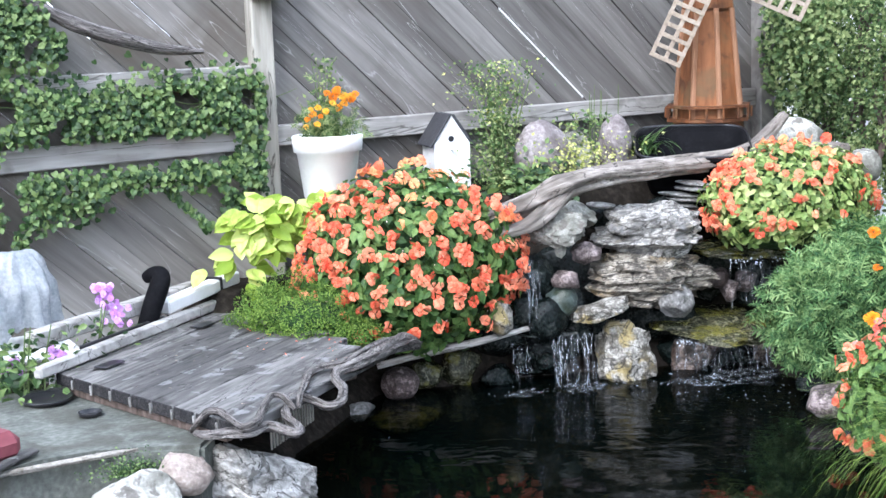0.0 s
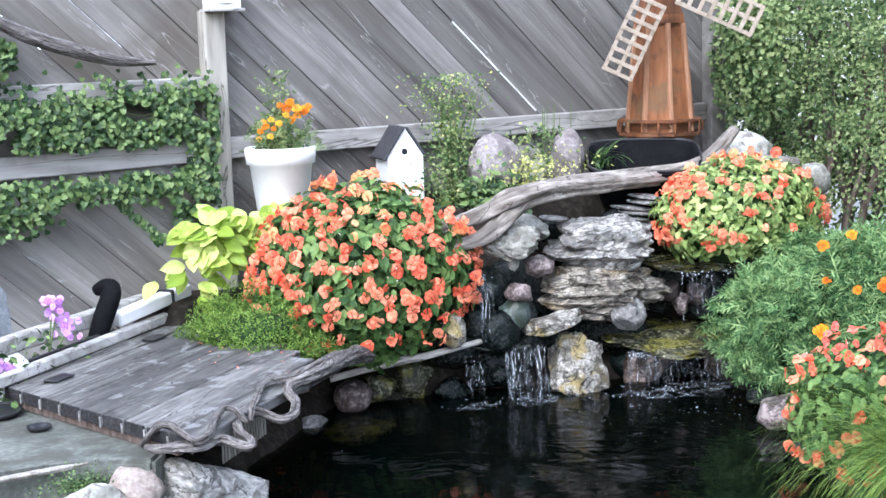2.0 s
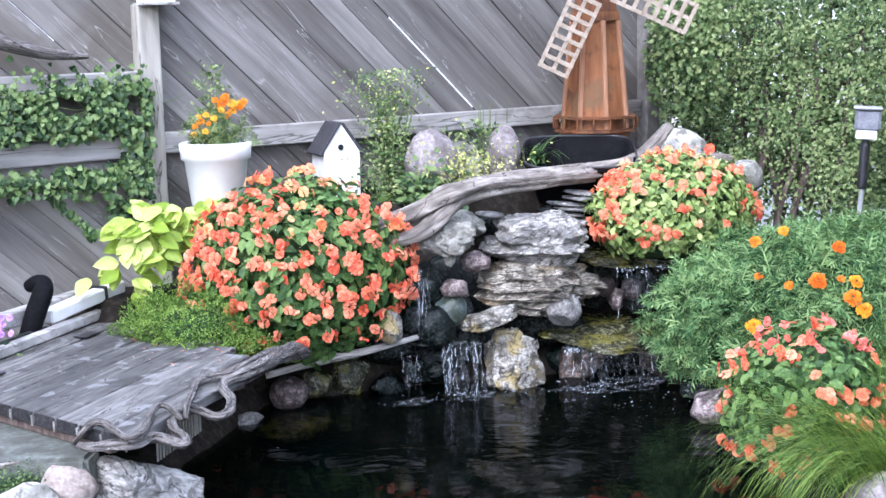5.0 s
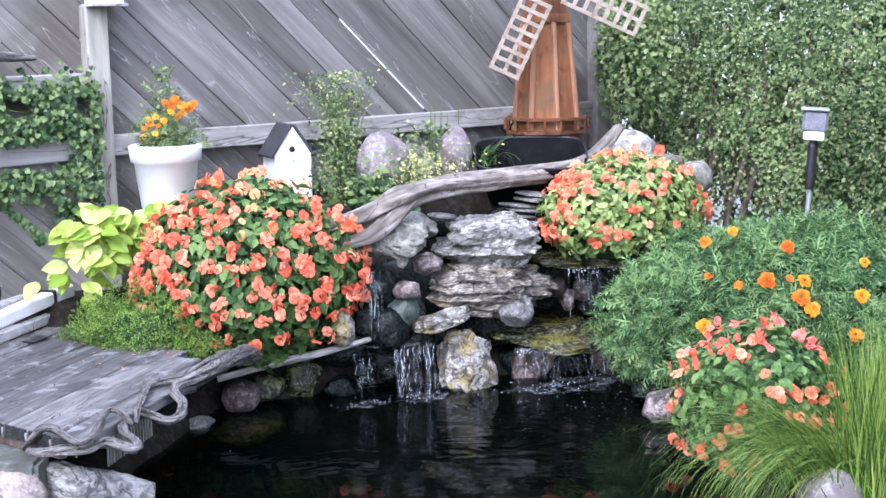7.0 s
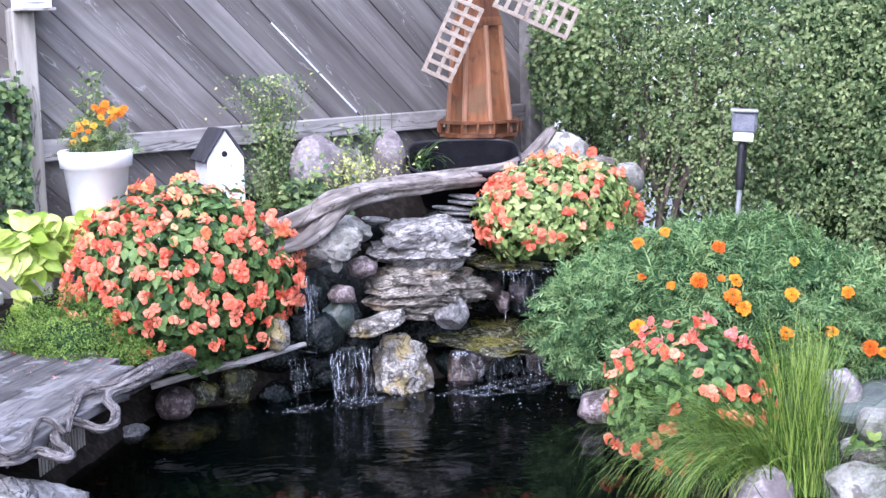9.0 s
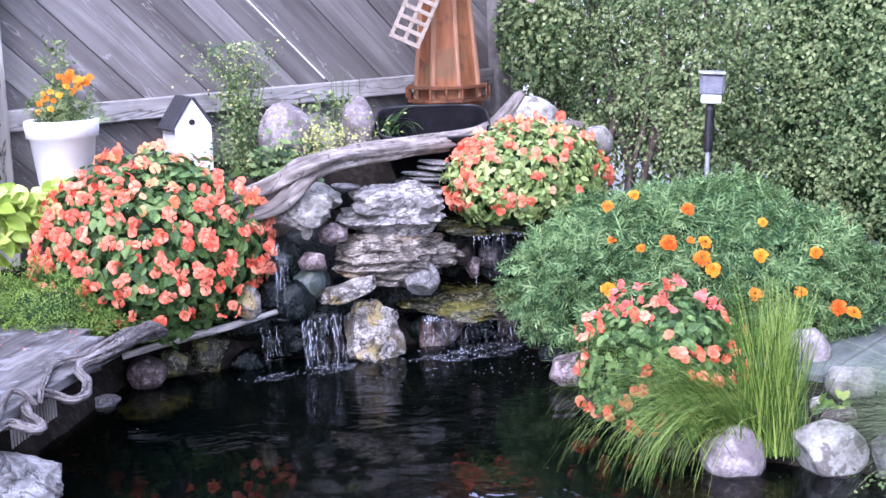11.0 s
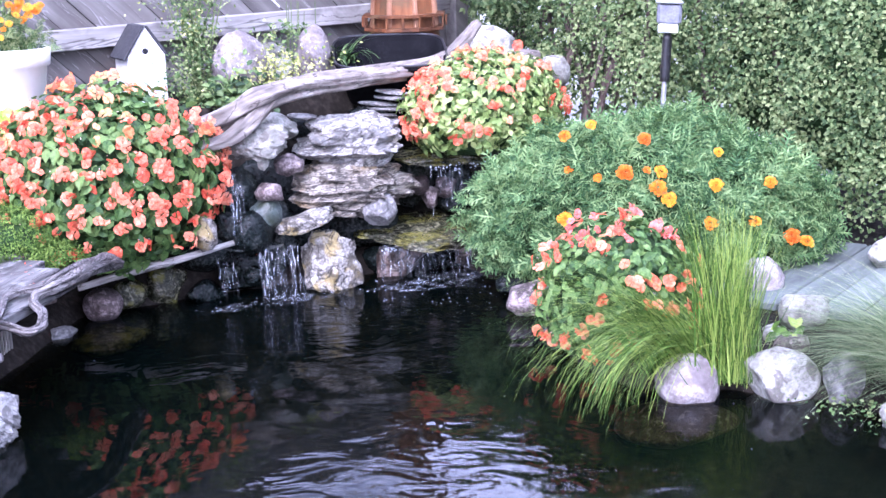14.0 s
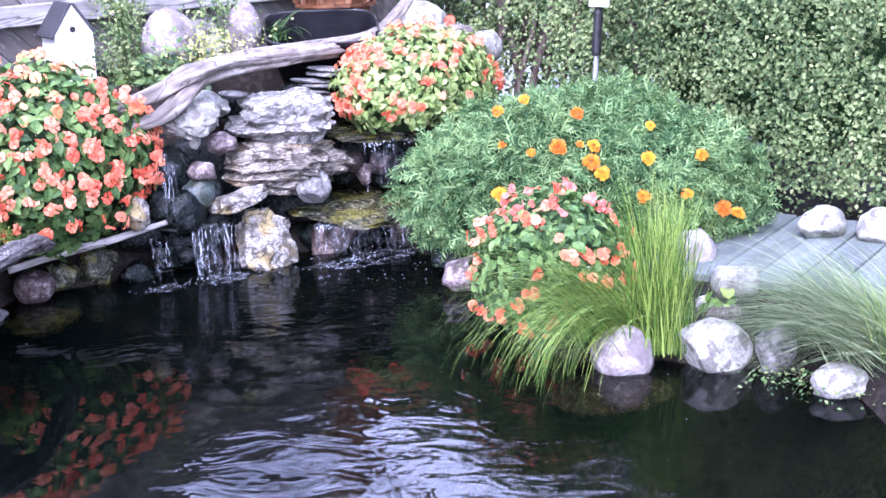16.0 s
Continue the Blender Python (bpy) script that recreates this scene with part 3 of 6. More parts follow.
def flowering_bush(name, at, size, leaves, blooms, leaf, leaf_len, petals, bloom_r, label, seed, low=-0.5, toward=(-0.6, -0.75, 0.1), shape=OVATE):
    """A mound of leaves on stems with single blooms set on it, most on the side that faces the camera."""
    q = random.Random(seed)
    b = thing(name, at, label, "plant")
    ms = []
    for p, n in dome_points(leaves, size, q, low - 0.18, seed=seed):
        r = 1 - abs(q.gauss(0, 0.1))
        nn = (n + Vector((q.gauss(0, 0.28), q.gauss(0, 0.28), 0.3 + q.gauss(0, 0.25)))).normalized()
        # tips hang outwards and down
        ms.append(facing(p * r, nn, leaf_len * q.uniform(0.65, 1.25), 180 + q.gauss(0, 65), q.uniform(-30, 8)))
    part("foliage", scatter(*shape, ms), leaf, b)
    # solid core whose dark colour stands in for shade between the leaves
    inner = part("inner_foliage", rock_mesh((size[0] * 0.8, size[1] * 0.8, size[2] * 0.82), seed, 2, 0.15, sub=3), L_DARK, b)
    st = bmesh.new()
    for k in range(9):
        a = q.uniform(0, 6.28)
        e = Vector((math.cos(a) * size[0] * 0.6, math.sin(a) * size[1] * 0.6, size[2] * 0.3))
        box(st, (0.012, 0.012, e.length + size[2] * 0.6), Matrix.Translation(e / 2 - Vector((0, 0, size[2] * 0.4))) @ e.to_track_quat("Z", "Y").to_matrix().to_4x4())
    part("stems", st, STEM, b)
    protos = {}
    t = Vector(toward)
    seeds = []
    for p, n in dome_points(blooms * 14, size, q, low, seed=seed):
        if n.dot(t) > -0.2 and all((p - o).length > bloom_r * 1.9 for o, _ in seeds):
            seeds.append((p, n))
        if len(seeds) >= blooms * 0.4:
            break
    pts = list(seeds)
    while len(pts) < blooms:
        p, n = seeds[int(q.random() ** 1.4 * len(seeds))]
        o = p + Vector((q.gauss(0, 1), q.gauss(0, 1), q.gauss(0, 1))).normalized() * bloom_r * q.uniform(0.9, 1.8)
        skin = [math.sqrt(sum((c / s) ** 2 for c, s in zip(w, size))) for w in (p, o)]
        pts.append((o * (skin[0] / skin[1]), n))
    for p, n in pts:
        # paler petals towards the crown imitate sunlit blooms; the drifts are random
        drift = 0.9 * (p.z / size[2] - 0.45) + 0.9 * noise.noise(p * 5 + Vector((seed, 0, 0))) + q.gauss(0, 0.22)
        m = petals[0] if drift < 0.42 else petals[-1]
        face = (n * 0.7 + t * 0.6 + Vector((q.gauss(0, 0.62), q.gauss(0, 0.62), q.gauss(0, 0.62)))).normalized()
        at_p = facing(p * q.uniform(0.97, 1.08), face, bloom_r * q.uniform(0.75, 1.3), q.uniform(0, 360))
        k = (m.name, q.randrange(4))
        if k in protos:
            again(protos[k], at_p)
        else:
            protos[k] = part("flower", flower_mesh(seed * 10 + k[1]), m, b, "coral five-petalled bloom" if m is P_CORAL else "")
            protos[k].matrix_local = at_p
    buds = []
    for p, n in dome_points(blooms // 2, size, q, low, seed=seed):
        buds.append(facing(p * q.uniform(1.0, 1.06), n, (0.004, q.uniform(0.006, 0.013), 0.008), q.uniform(0, 360), q.uniform(20, 70)))
    tagged(part("buds", scatter(*SMALL, buds), P_BUD, b, "small pale buds"), "small pale buds", kind="stuff")
    return b


# darkened leaf green: the shade inside a plant is put into the colour
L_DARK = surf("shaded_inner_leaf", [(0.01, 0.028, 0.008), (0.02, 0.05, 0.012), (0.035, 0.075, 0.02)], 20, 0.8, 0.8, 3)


def blades(count, base, spread, length, droop, width, q, out=None, seg=6, tilt=0.0):
    """Grass blades: narrow strips that rise from a tuft and arch outwards."""
    v, f = [], []
    for _ in range(count):
        a = q.uniform(0, 6.283)
        o = Vector((math.cos(a), math.sin(a), 0))
        if out:
            o = (o * out[1] + Vector(out[0])).normalized()
        p = Vector(base) + Vector((q.gauss(0, spread[0]), q.gauss(0, spread[1]), 0))
        L = length * q.uniform(0.55, 1.15)
        lean = tilt + q.uniform(0.05, 0.35)
        dr = droop * q.uniform(0.5, 1.4)
        w = width * q.uniform(0.6, 1.2)
        side = Vector((-o.y, o.x, 0)) + Vector((q.gauss(0, 0.3), q.gauss(0, 0.3), 0))
        b = len(v)
        pos = p.copy()
        for k in range(seg + 1):
            u = k / seg
            ang = lean + dr * u
            if k:
                pos += (o * math.sin(ang) + Vector((0, 0, math.cos(ang)))) * (L / seg)
            ww = w * (1 - u * 0.85)
            v += [tuple(pos - side * ww), tuple(pos + side * ww)]
        f += [(b + 2 * k, b + 2 * k + 1, b + 2 * k + 3, b + 2 * k + 2) for k in range(seg)]
    return v, f


# ---- ground, pond ----
POND = [(1.50, 3.86), (1.66, 4.20), (1.98, 4.50), (2.25, 4.74), (2.62, 4.68), (3.00, 4.58), (3.30, 4.46), (3.75, 4.36), (3.66, 3.95), (3.48, 3.55), (3.12, 3.05),
        (3.05, 2.72), (3.28, 2.45), (3.42, 2.15), (3.36, 1.86), (3.12, 1.55), (2.70, 1.05), (1.80, 0.80), (1.00, 1.20), (0.70, 2.00), (0.80, 2.90), (1.15, 3.55)]


def pond_depth(X, Y):
    """Distance to the pond's edge, positive over the water."""
    best, inside = np.full(X.shape, 1e9), np.zeros(X.shape, bool)
    for (ax, ay), (bx, by) in zip(POND, POND[1:] + POND[:1]):
        dx, dy = bx - ax, by - ay
        u = np.clip(((X - ax) * dx + (Y - ay) * dy) / (dx * dx + dy * dy), 0, 1)
        best = np.minimum(best, np.hypot(X - ax - u * dx, Y - ay - u * dy))
        cross = (ay > Y) != (by > Y)
        inside ^= cross & (X < ax + (Y - ay) * dx / (dy if dy else 1e-9))
    return np.where(inside, best, -best)


def ease(a, b, v):
    u = np.clip((v - a) / (b - a), 0, 1)
    return u * u * (3 - 2 * u)


def ground_height(X, Y):
    d = pond_depth(X, Y)
    z = np.full(X.shape, 0.10)
    z += 0.64 * ease(4.68, 4.9, Y) * ease(2.2, 2.75, X) * (1 - ease(4.7, 5.1, X)) * (1 - ease(5.6, 6.4, Y))
    z += 0.34 * ease(4.8, 5.1, Y) * ease(1.5, 1.7, X) * (1 - ease(2.2, 2.75, X)) * (1 - ease(5.6, 6.4, Y))
    z += 0.015 * np.sin(X * 9) * np.cos(Y * 7) * (d < -0.1)
    return np.where(d > 0, -np.minimum(0.75, 0.02 + d * 2.2), z * ease(0.0, 0.14, -d) - 0.02 * (d > -0.05))


gx = np.r_[-400, -120, -40, -14, -5, np.arange(-1.5, 6.01, 0.05), 8, 14, 40, 120, 400]
gy = np.r_[-400, -120, -40, -14, -5, np.arange(-1.0, 6.51, 0.05), 9, 14, 40, 120, 400]
GX, GY = np.meshgrid(gx, gy)
GZ = ground_height(GX, GY)
nx = len(gx)
gv = np.stack([GX, GY, GZ], -1).reshape(-1, 3)
gf = [(j * nx + i, j * nx + i + 1, (j + 1) * nx + i + 1, (j + 1) * nx + i) for j in range(len(gy) - 1) for i in range(nx - 1)]
tagged(part("ground", (gv, np.array(gf)), SOIL, smooth=True), "dark damp soil of the beds and the pond's bed", "ground", kind="structure")

wx, wy = np.arange(0.4, 4.01, 0.04), np.arange(0.5, 5.01, 0.04)
WX, WY = np.meshgrid(wx, wy)
# a low swell shaped to the camera's view, so its near slope mirrors sky
along, across = WX * 0.67 + WY * 0.743 - 3.62, WX * 0.743 - WY * 0.67 + 0.38
WZ = 0.037 * np.exp(-((along - 0.3) / 0.5) ** 2 / 2 - (across / 0.6) ** 4) * ease(-1.2, -0.9, along)
wet = pond_depth(WX, WY) > -0.12
nw = len(wx)
cells = [(j * nw + i, j * nw + i + 1, (j + 1) * nw + i + 1, (j + 1) * nw + i) for j in range(len(wy) - 1) for i in range(nw - 1) if wet[j:j + 2, i:i + 2].any()]
used = sorted({k for c in cells for k in c})
at = {k: n for n, k in enumerate(used)}
wv = np.stack([WX, WY, WZ], -1).reshape(-1, 3)[used]
tagged(part("water", (wv, [tuple(at[k] for k in c) for c in cells]), WATER, smooth=True), "dark still pond water with small ripples", "water", kind="structure")

# ---- fence ----
TILT = radians(43.5)
PITCH = 0.1105


def clip(poly, inside, cut):
    out = []
    for a, b in zip(poly, poly[1:] + poly[:1]):
        if inside(a):
            out.append(a)
        if inside(a) != inside(b):
            out.append(cut(a, b))
    return out


def fence_panel(name, x0, x1, z0, z1, label):
    fence = thing(name, (x0, 5.36, z0), label, "fence", "fence panels", "structure")
    c, s = math.cos(TILT), math.sin(TILT)
    k0 = int((x0 * s + z0 * c - 2.622) / PITCH) - 1
    k1 = int((x1 * s + z1 * c - 2.622) / PITCH) + 1
    q = random.Random(int(x0 * 100))
    for k in range(k0, k1 + 1):
        lo = 2.622 + k * PITCH + (0.003 if k % 2 == 0 else 0.0008)
        hi = 2.622 + (k + 1) * PITCH - (0.0008 if k % 2 == 0 else 0.003)
        strip = [(s * a + c * b, c * a - s * b) for a, b in ((lo, -9), (lo, 9), (hi, 9), (hi, -9))]
        for axis, v, sign in ((0, x0, 1), (0, x1, -1), (1, z0, 1), (1, z1, -1)):
            def inside(p, axis=axis, v=v, sign=sign):
                return (p[axis] - v) * sign >= 0
            def cut(a, b, axis=axis, v=v):
                u = (v - a[axis]) / (b[axis] - a[axis])
                return tuple(a[i] + (b[i] - a[i]) * u for i in (0, 1))
            strip = clip(strip, inside, cut) if strip else strip
        if len(strip) < 3:
            continue
        y = q.uniform(-0.003, 0.003)
        bm = bmesh.new()
        f = bm.faces.new([bm.verts.new((px - x0, y, pz - z0)) for px, pz in strip])
        e = bmesh.ops.extrude_face_region(bm, geom=[f])
        bmesh.ops.translate(bm, verts=[v for v in e["geom"] if isinstance(v, bmesh.types.BMVert)], vec=(0, 0.019, 0))
        bmesh.ops.recalc_face_normals(bm, faces=bm.faces)
        part("board", bm, FENCE_SUNLIT if x1 < 2.02 else FENCE, fence)
    return fence


fence_panel("fence_1", -1.6, 2.0, 0.02, 1.645, "weathered grey fence of diagonal boards behind ivy")
right_fence = fence_panel("fence_2", 2.03, 4.66, 0.02, 1.645, "weathered grey fence of diagonal boards")
# white strip in place of daylight showing through a seam between boards
sliver = part("pale_split", boxed((0.0085, 0.006, 0.62), None, 0.002), WHITE_WOOD, right_fence, "white strip standing in for light through a board gap")
sliver.matrix_local = pose(3.40 - 2.03, -0.0045, 1.30 - 0.02, 0, -46.5, 0)


def fence_post(x, y, z1, label, lean=0):
    p = part("fence_post", boxed((0.092, 0.09, z1), pose(0, 0, z1 / 2), 0.006), POST)
    p.matrix_world = pose(x, y, 0, 0, lean, 0)
    if x > 4:
        p.data.materials[0] = FENCE
    return tagged(p, label, "fence post", "fence posts", "structure")


fence_post(2.012, 5.33, 1.58, "weathered grey wooden fence post with a small box on top")
fence_post(4.70, 5.33, 1.66, "grey fence post in the corner beside the hedge")
fence_post(0.35, 5.33, 1.75, "grey fence post among ivy")


def rail(x0, x1, z0, z1, label, h=0.088):
    L = math.hypot(x1 - x0, z1 - z0)
    r = part("fence_rail", boxed((L, 0.038, h), None, 0.005), RAIL)
    r.matrix_world = pose((x0 + x1) / 2, 5.335, (z0 + z1) / 2, 0, -math.degrees(math.atan2(z1 - z0, x1 - x0)), 0)
    return tagged(r, label, "fence rail", "fence rails", "structure")


rail(0.40, 1.965, 0.978, 1.01, "weathered grey lower rail under ivy")
rail(0.40, 1.965, 1.26, 1.268, "weathered grey upper rail under ivy")
rail(2.06, 4.65, 1.015, 1.034, "weathered grey lower rail")

# little box on the post
pb = thing("post_box", (2.045, 5.28, 1.58), "small white wooden box with a dark slot on the fence post", "box")
part("body", boxed((0.125, 0.11, 0.13), pose(0, 0, 0.065), 0.004), WHITE_WOOD, pb)
part("front_panel", boxed((0.075, 0.008, 0.10), pose(-0.005, -0.0575, 0.075), 0.002), WHITE, pb)
for k in range(4):
    part("slot", boxed((0.011, 0.006, 0.008), pose(-0.026 + 0.0145 * k, -0.0625, 0.048), 0.001), BLACK, pb)
part("base_board", boxed((0.15, 0.13, 0.012), pose(0, 0, -0.001), 0.002), RAIL, pb)

# ---- left side: deck, beams, slab ----
BD = Vector((0.78, 0.625, 0)).normalized()
BA = math.degrees(math.atan2(BD.y, BD.x))
deck = thing("deck", (1.214, 3.517, 0.36), "weathered grey plank deck over the pond's corner", "deck")
EDGE = Vector((-0.307, 0.943, 0)) / 9
SKEW = EDGE.dot(BD) / EDGE.dot(Vector((-BD.y, BD.x, 0)))
for k in range(9):
    o = EDGE * (k + 0.5)
    w = EDGE.dot(Vector((-BD.y, BD.x, 0)))
    L = min(1.02, 0.84 + 0.06 * k)
    bm = boxed((L, w - 0.004, 0.036), pose(L / 2, 0, -0.018), 0.004)
    for v in bm.verts:
        if v.co.x < L / 2:
            v.co.x += v.co.y * SKEW
    bd = part("deck_board", bm, DECK, deck)
    bd.matrix_local = pose(o.x, o.y, R.uniform(-0.002, 0.002), 0, 0, BA + R.uniform(-0.3, 0.3))
for k, (a, b) in enumerate(((0.14, 1), (0.75, 1))):
    jo = part("joist", boxed((0.86, 0.05, 0.033), pose(0.48, 0, -0.0535), 0.004), BARK, deck, "dark joist under the boards")
    jo.matrix_local = pose(BD.x * a + 0.0, BD.y * a, 0, 0, 0, 108)
for k in range(9):
    o = EDGE * (k + 0.02)
    cl = part("metal_cleat", boxed((0.006, 0.007, 0.032), pose(-0.011, 0, -0.022), 0.001), GREY_ROCK, deck, "pale cleat at a board's end")
    cl.matrix_local = pose(o.x, o.y, 0, 0, 0, BA)
for k in range(9):
    o = EDGE * (k + 0.5) + Vector((-0.951, -0.309, 0)) * 0.004
    en = part("board_end", boxed((EDGE.length - 0.014, 0.006, 0.038), pose(0, 0, -0.018), 0.002), END_GRAIN, deck, "blackened end of a deck board")
    en.matrix_local = pose(o.x, o.y, 0, 0, 0, 108)
for x, y in ((1.08, 4.44), (1.54, 4.84)):
    h = part("hinge_plate", boxed((0.10, 0.055, 0.006), pose(0, 0, 0.006), 0.002), BLACK, deck, "dark plate let into the boards")
    h.matrix_local = pose(x - 1.214, y - 3.517, 0.001, 0, 0, BA)
# skirt below the boards on the slab
sk = tagged(part("deck_skirt", boxed((0.84, 0.03, 0.034), None, 0.004), BARK), "dark board below the deck's end", "board", kind="structure")
sk.matrix_world = pose(1.078, 4.02, 0.307, 0, 0, 108)


def beam(name, a, b, w, h, material, label):
    d = Vector(b) - Vector(a)
    o = part(name, boxed((d.length, w, h), None, 0.006), material)
    o.matrix_world = Matrix.Translation((Vector(a) + Vector(b)) / 2) @ pose(0, 0, 0, 0, -math.degrees(math.atan2(d.z, math.hypot(d.x, d.y))), math.degrees(math.atan2(d.y, d.x)))
    return tagged(o, label, "beam")


beam("deck_beam", (0.83, 4.38, 0.386), (1.70, 5.12, 0.383), 0.035, 0.04, RAIL, "weathered grey beam along the deck's edge")
beam("back_beam", (0.86, 4.63, 0.44), (1.63, 5.16, 0.45), 0.05, 0.06, RAIL, "weathered dark grey beam behind the deck")
gut = beam("gutter_length", (1.42, 4.942, 0.43), (1.80, 5.21, 0.465), 0.06, 0.05, WHITE, "short length of white plastic gutter lying by the deck")
part("end_clip", boxed((0.012, 0.075, 0.062), pose(0.1, 0, 0.004), 0.003), BLACK, gut, "black plastic clip")
slab = bmesh.new()
top = [(0.05, 3.62), (0.585, 3.725), (0.713, 3.755), (0.854, 3.747), (0.95, 3.715), (1.13, 3.63), (1.2, 3.72), (1.02, 4.55), (0.05, 4.6)]
f = slab.faces.new([slab.verts.new((x, y, 0.10)) for x, y in top])
e = bmesh.ops.extrude_face_region(slab, geom=[f])
bmesh.ops.translate(slab, verts=[v for v in e["geom"] if isinstance(v, bmesh.types.BMVert)], vec=(0, 0, 0.19))
bmesh.ops.recalc_face_normals(slab, faces=slab.faces)
bmesh.ops.bevel(slab, geom=list(slab.edges), offset=0.012, segments=2, affect="EDGES")
tagged(part("slab", slab, CONC), "grey-green concrete slab with a worn edge", "slab", kind="structure")
for k, (a, b) in enumerate((((0.06, 3.618, 0.28), (0.6, 3.725, 0.28)), ((0.58, 3.722, 0.28), (0.955, 3.728, 0.28)))):
    eb = part("slab_edging", rock_mesh((0.275 if k == 0 else 0.21, 0.011, 0.008), 300 + k, 3, 0.35, sub=4, sharp=0.9, boxy=0.4), CONC_EDGE, smooth=True)
    eb.matrix_world = pose((a[0] + b[0]) / 2, (a[1] + b[1]) / 2, 0.281, 0, 0, math.degrees(math.atan2(b[1] - a[1], b[0] - a[0])))
    tagged(eb, "worn pale edging of the concrete slab", "edging", kind="structure")

# ---- clutter left of the deck ----
dish = thing("black_dish", (0.85, 4.36, 0.29), "black plastic dish lying on the slab", "dish")
part("bowl", lathe([(0.0, 0.004), (0.07, 0.004), (0.085, 0.02), (0.08, 0.02), (0.066, 0.009), (0.0, 0.009)], 28), BLACK, dish, smooth=True)
copy_thing(dish, pose(0.93, 4.12, 0.29, 0, 0, 20) @ Matrix.Diagonal((0.45, 0.45, 0.8, 1)))
tray = thing("nursery_tray", (1.16, 4.83, 0.2), "black plastic nursery tray with pots behind the beam", "tray", rz=BA)
part("base", boxed((0.5, 0.2, 0.01), pose(0, 0, 0.12)), CONC, tray)
for k in range(5):
    part("rib", boxed((0.008, 0.012, 0.1), pose(-0.2 + 0.1 * k, -0.09, 0.15), 0.002), BLACK, tray)
part("rim", boxed((0.5, 0.012, 0.014), pose(0, -0.092, 0.2), 0.003), BLACK, tray)
tagged(part("black_pipe", tube([(1.336, 4.885, 0.377), (1.369, 4.885, 0.468), (1.401, 4.885, 0.549), (1.39, 4.91, 0.568), (1.362, 4.945, 0.553)], [0.038, 0.038, 0.037, 0.033, 0.022], 3, 14, 0.0, 0.03), TUB, smooth=True), "thick black plastic pipe bent over the beam", "pipe")

chair = thing("garden_chair", (0.90, 4.98, 0.1), "white garden chair under a milky plastic bag", "chair")
bag = bmesh.new()
rows = []
for i in range(22):
    t = i / 21
    ring = []
    for k in range(64):
        a = 2 * math.pi * k / 64
        fold = 1 + t * (0.16 * math.sin(6 * a + 1.5 * t) + 0.11 * math.sin(11 * a + 2.0) + 0.06 * math.sin(23 * a + 4 * t)) + 0.16 * noise.noise(Vector((math.cos(a) * 1.7, math.sin(a) * 1.7, t * 3))) + 0.09 * noise.noise(Vector((math.cos(a) * 5, math.sin(a) * 5, t * 7)))
        r = (0.01 + 0.082 * min(1.0, t * 1.7) ** 0.55) * fold
        hump = 0.045 * math.cos(2 * a) * min(1.0, 4 * t) * (1 - t)
        ring.append(bag.verts.new((math.cos(a) * r * 1.32, math.sin(a) * r, 0.60 + hump - 0.27 * t ** 1.3 - 0.05 * t * max(0.0, math.sin(5 * a)))))
    rows.append(ring)
for r0, r1 in zip(rows, rows[1:]):
    for k in range(64):
        bag.faces.new((r0[k], r1[k], r1[(k + 1) % 64], r0[(k + 1) % 64]))
bag.faces.new(rows[0])
part("bag", bag, BAG, chair, "crumpled milky plastic bag", smooth=True)
for x, y in ((-0.15, -0.15), (0.13, -0.15), (-0.15, 0.15), (0.13, 0.15)):
    part("leg", boxed((0.03, 0.03, 0.22), pose(x, y, 0.11), 0.008), WHITE, chair)
part("seat", boxed((0.36, 0.36, 0.03), pose(0, 0, 0.235), 0.01), WHITE, chair)
part("armrest", tube([(-0.17, -0.2, 0.3), (-0.17, -0.2, 0.46), (-0.14, -0.12, 0.50), (-0.14, 0.12, 0.5)], [0.035, 0.04, 0.035, 0.03], 5, 12, 0, 0.05), WHITE, chair, smooth=True)
red = tagged(part("maroon_tray", boxed((0.26, 0.3, 0.09), None, 0.03), MAROON), "maroon plastic tray at the slab's edge", "tray")
red.matrix_world = pose(0.49, 3.86, 0.336, 0, 0, 25)
beam("loose_lath", (0.52, 3.66, 0.305), (0.70, 3.82, 0.305), 0.035, 0.016, DECK, "loose grey lath lying on the slab")


def phlox(at, seed, heads, h, label):
    q = random.Random(seed)
    b = thing("phlox", at, label, "flower")
    ms = [facing((q.gauss(0, 0.09), q.gauss(0, 0.06), q.uniform(0.02, h)), (q.gauss(0, 1), q.gauss(0, 1), 1), q.uniform(0.018, 0.04), q.uniform(0, 360)) for _ in range(85)]
    part("foliage", scatter(*OVATE, ms), L_IVY, b)
    for (x, z) in heads:
        part("stem", tube([(0, 0, 0), (x * 0.5, 0, z * 0.6), (x, 0, z)], [0.004, 0.003, 0.002], 1, 6, 0, 0), STEM, b)
        fl = None
        for k in range(13):
            m = facing((x + q.gauss(0, 0.016), q.gauss(0, 0.015), z + q.gauss(0, 0.016)), (q.gauss(-0.5, 0.5), q.gauss(-1, 0.4), q.gauss(0.4, 0.4)), 0.0125, q.uniform(0, 360))
            if fl is None:
                fl = part("flower", flower_mesh(), P_PURPLE, b)
                fl.matrix_local = m
            else:
                again(fl, m)
    return b


phlox((1.10, 4.72, 0.25), 5, [(0.05, 0.33), (0.055, 0.28), (0.09, 0.22)], 0.22, "purple phlox with pale leaves beside the beam")
phlox((0.80, 4.55, 0.28), 6, [(-0.02, 0.1), (0.14, 0.12)], 0.2, "purple phlox growing by the slab")

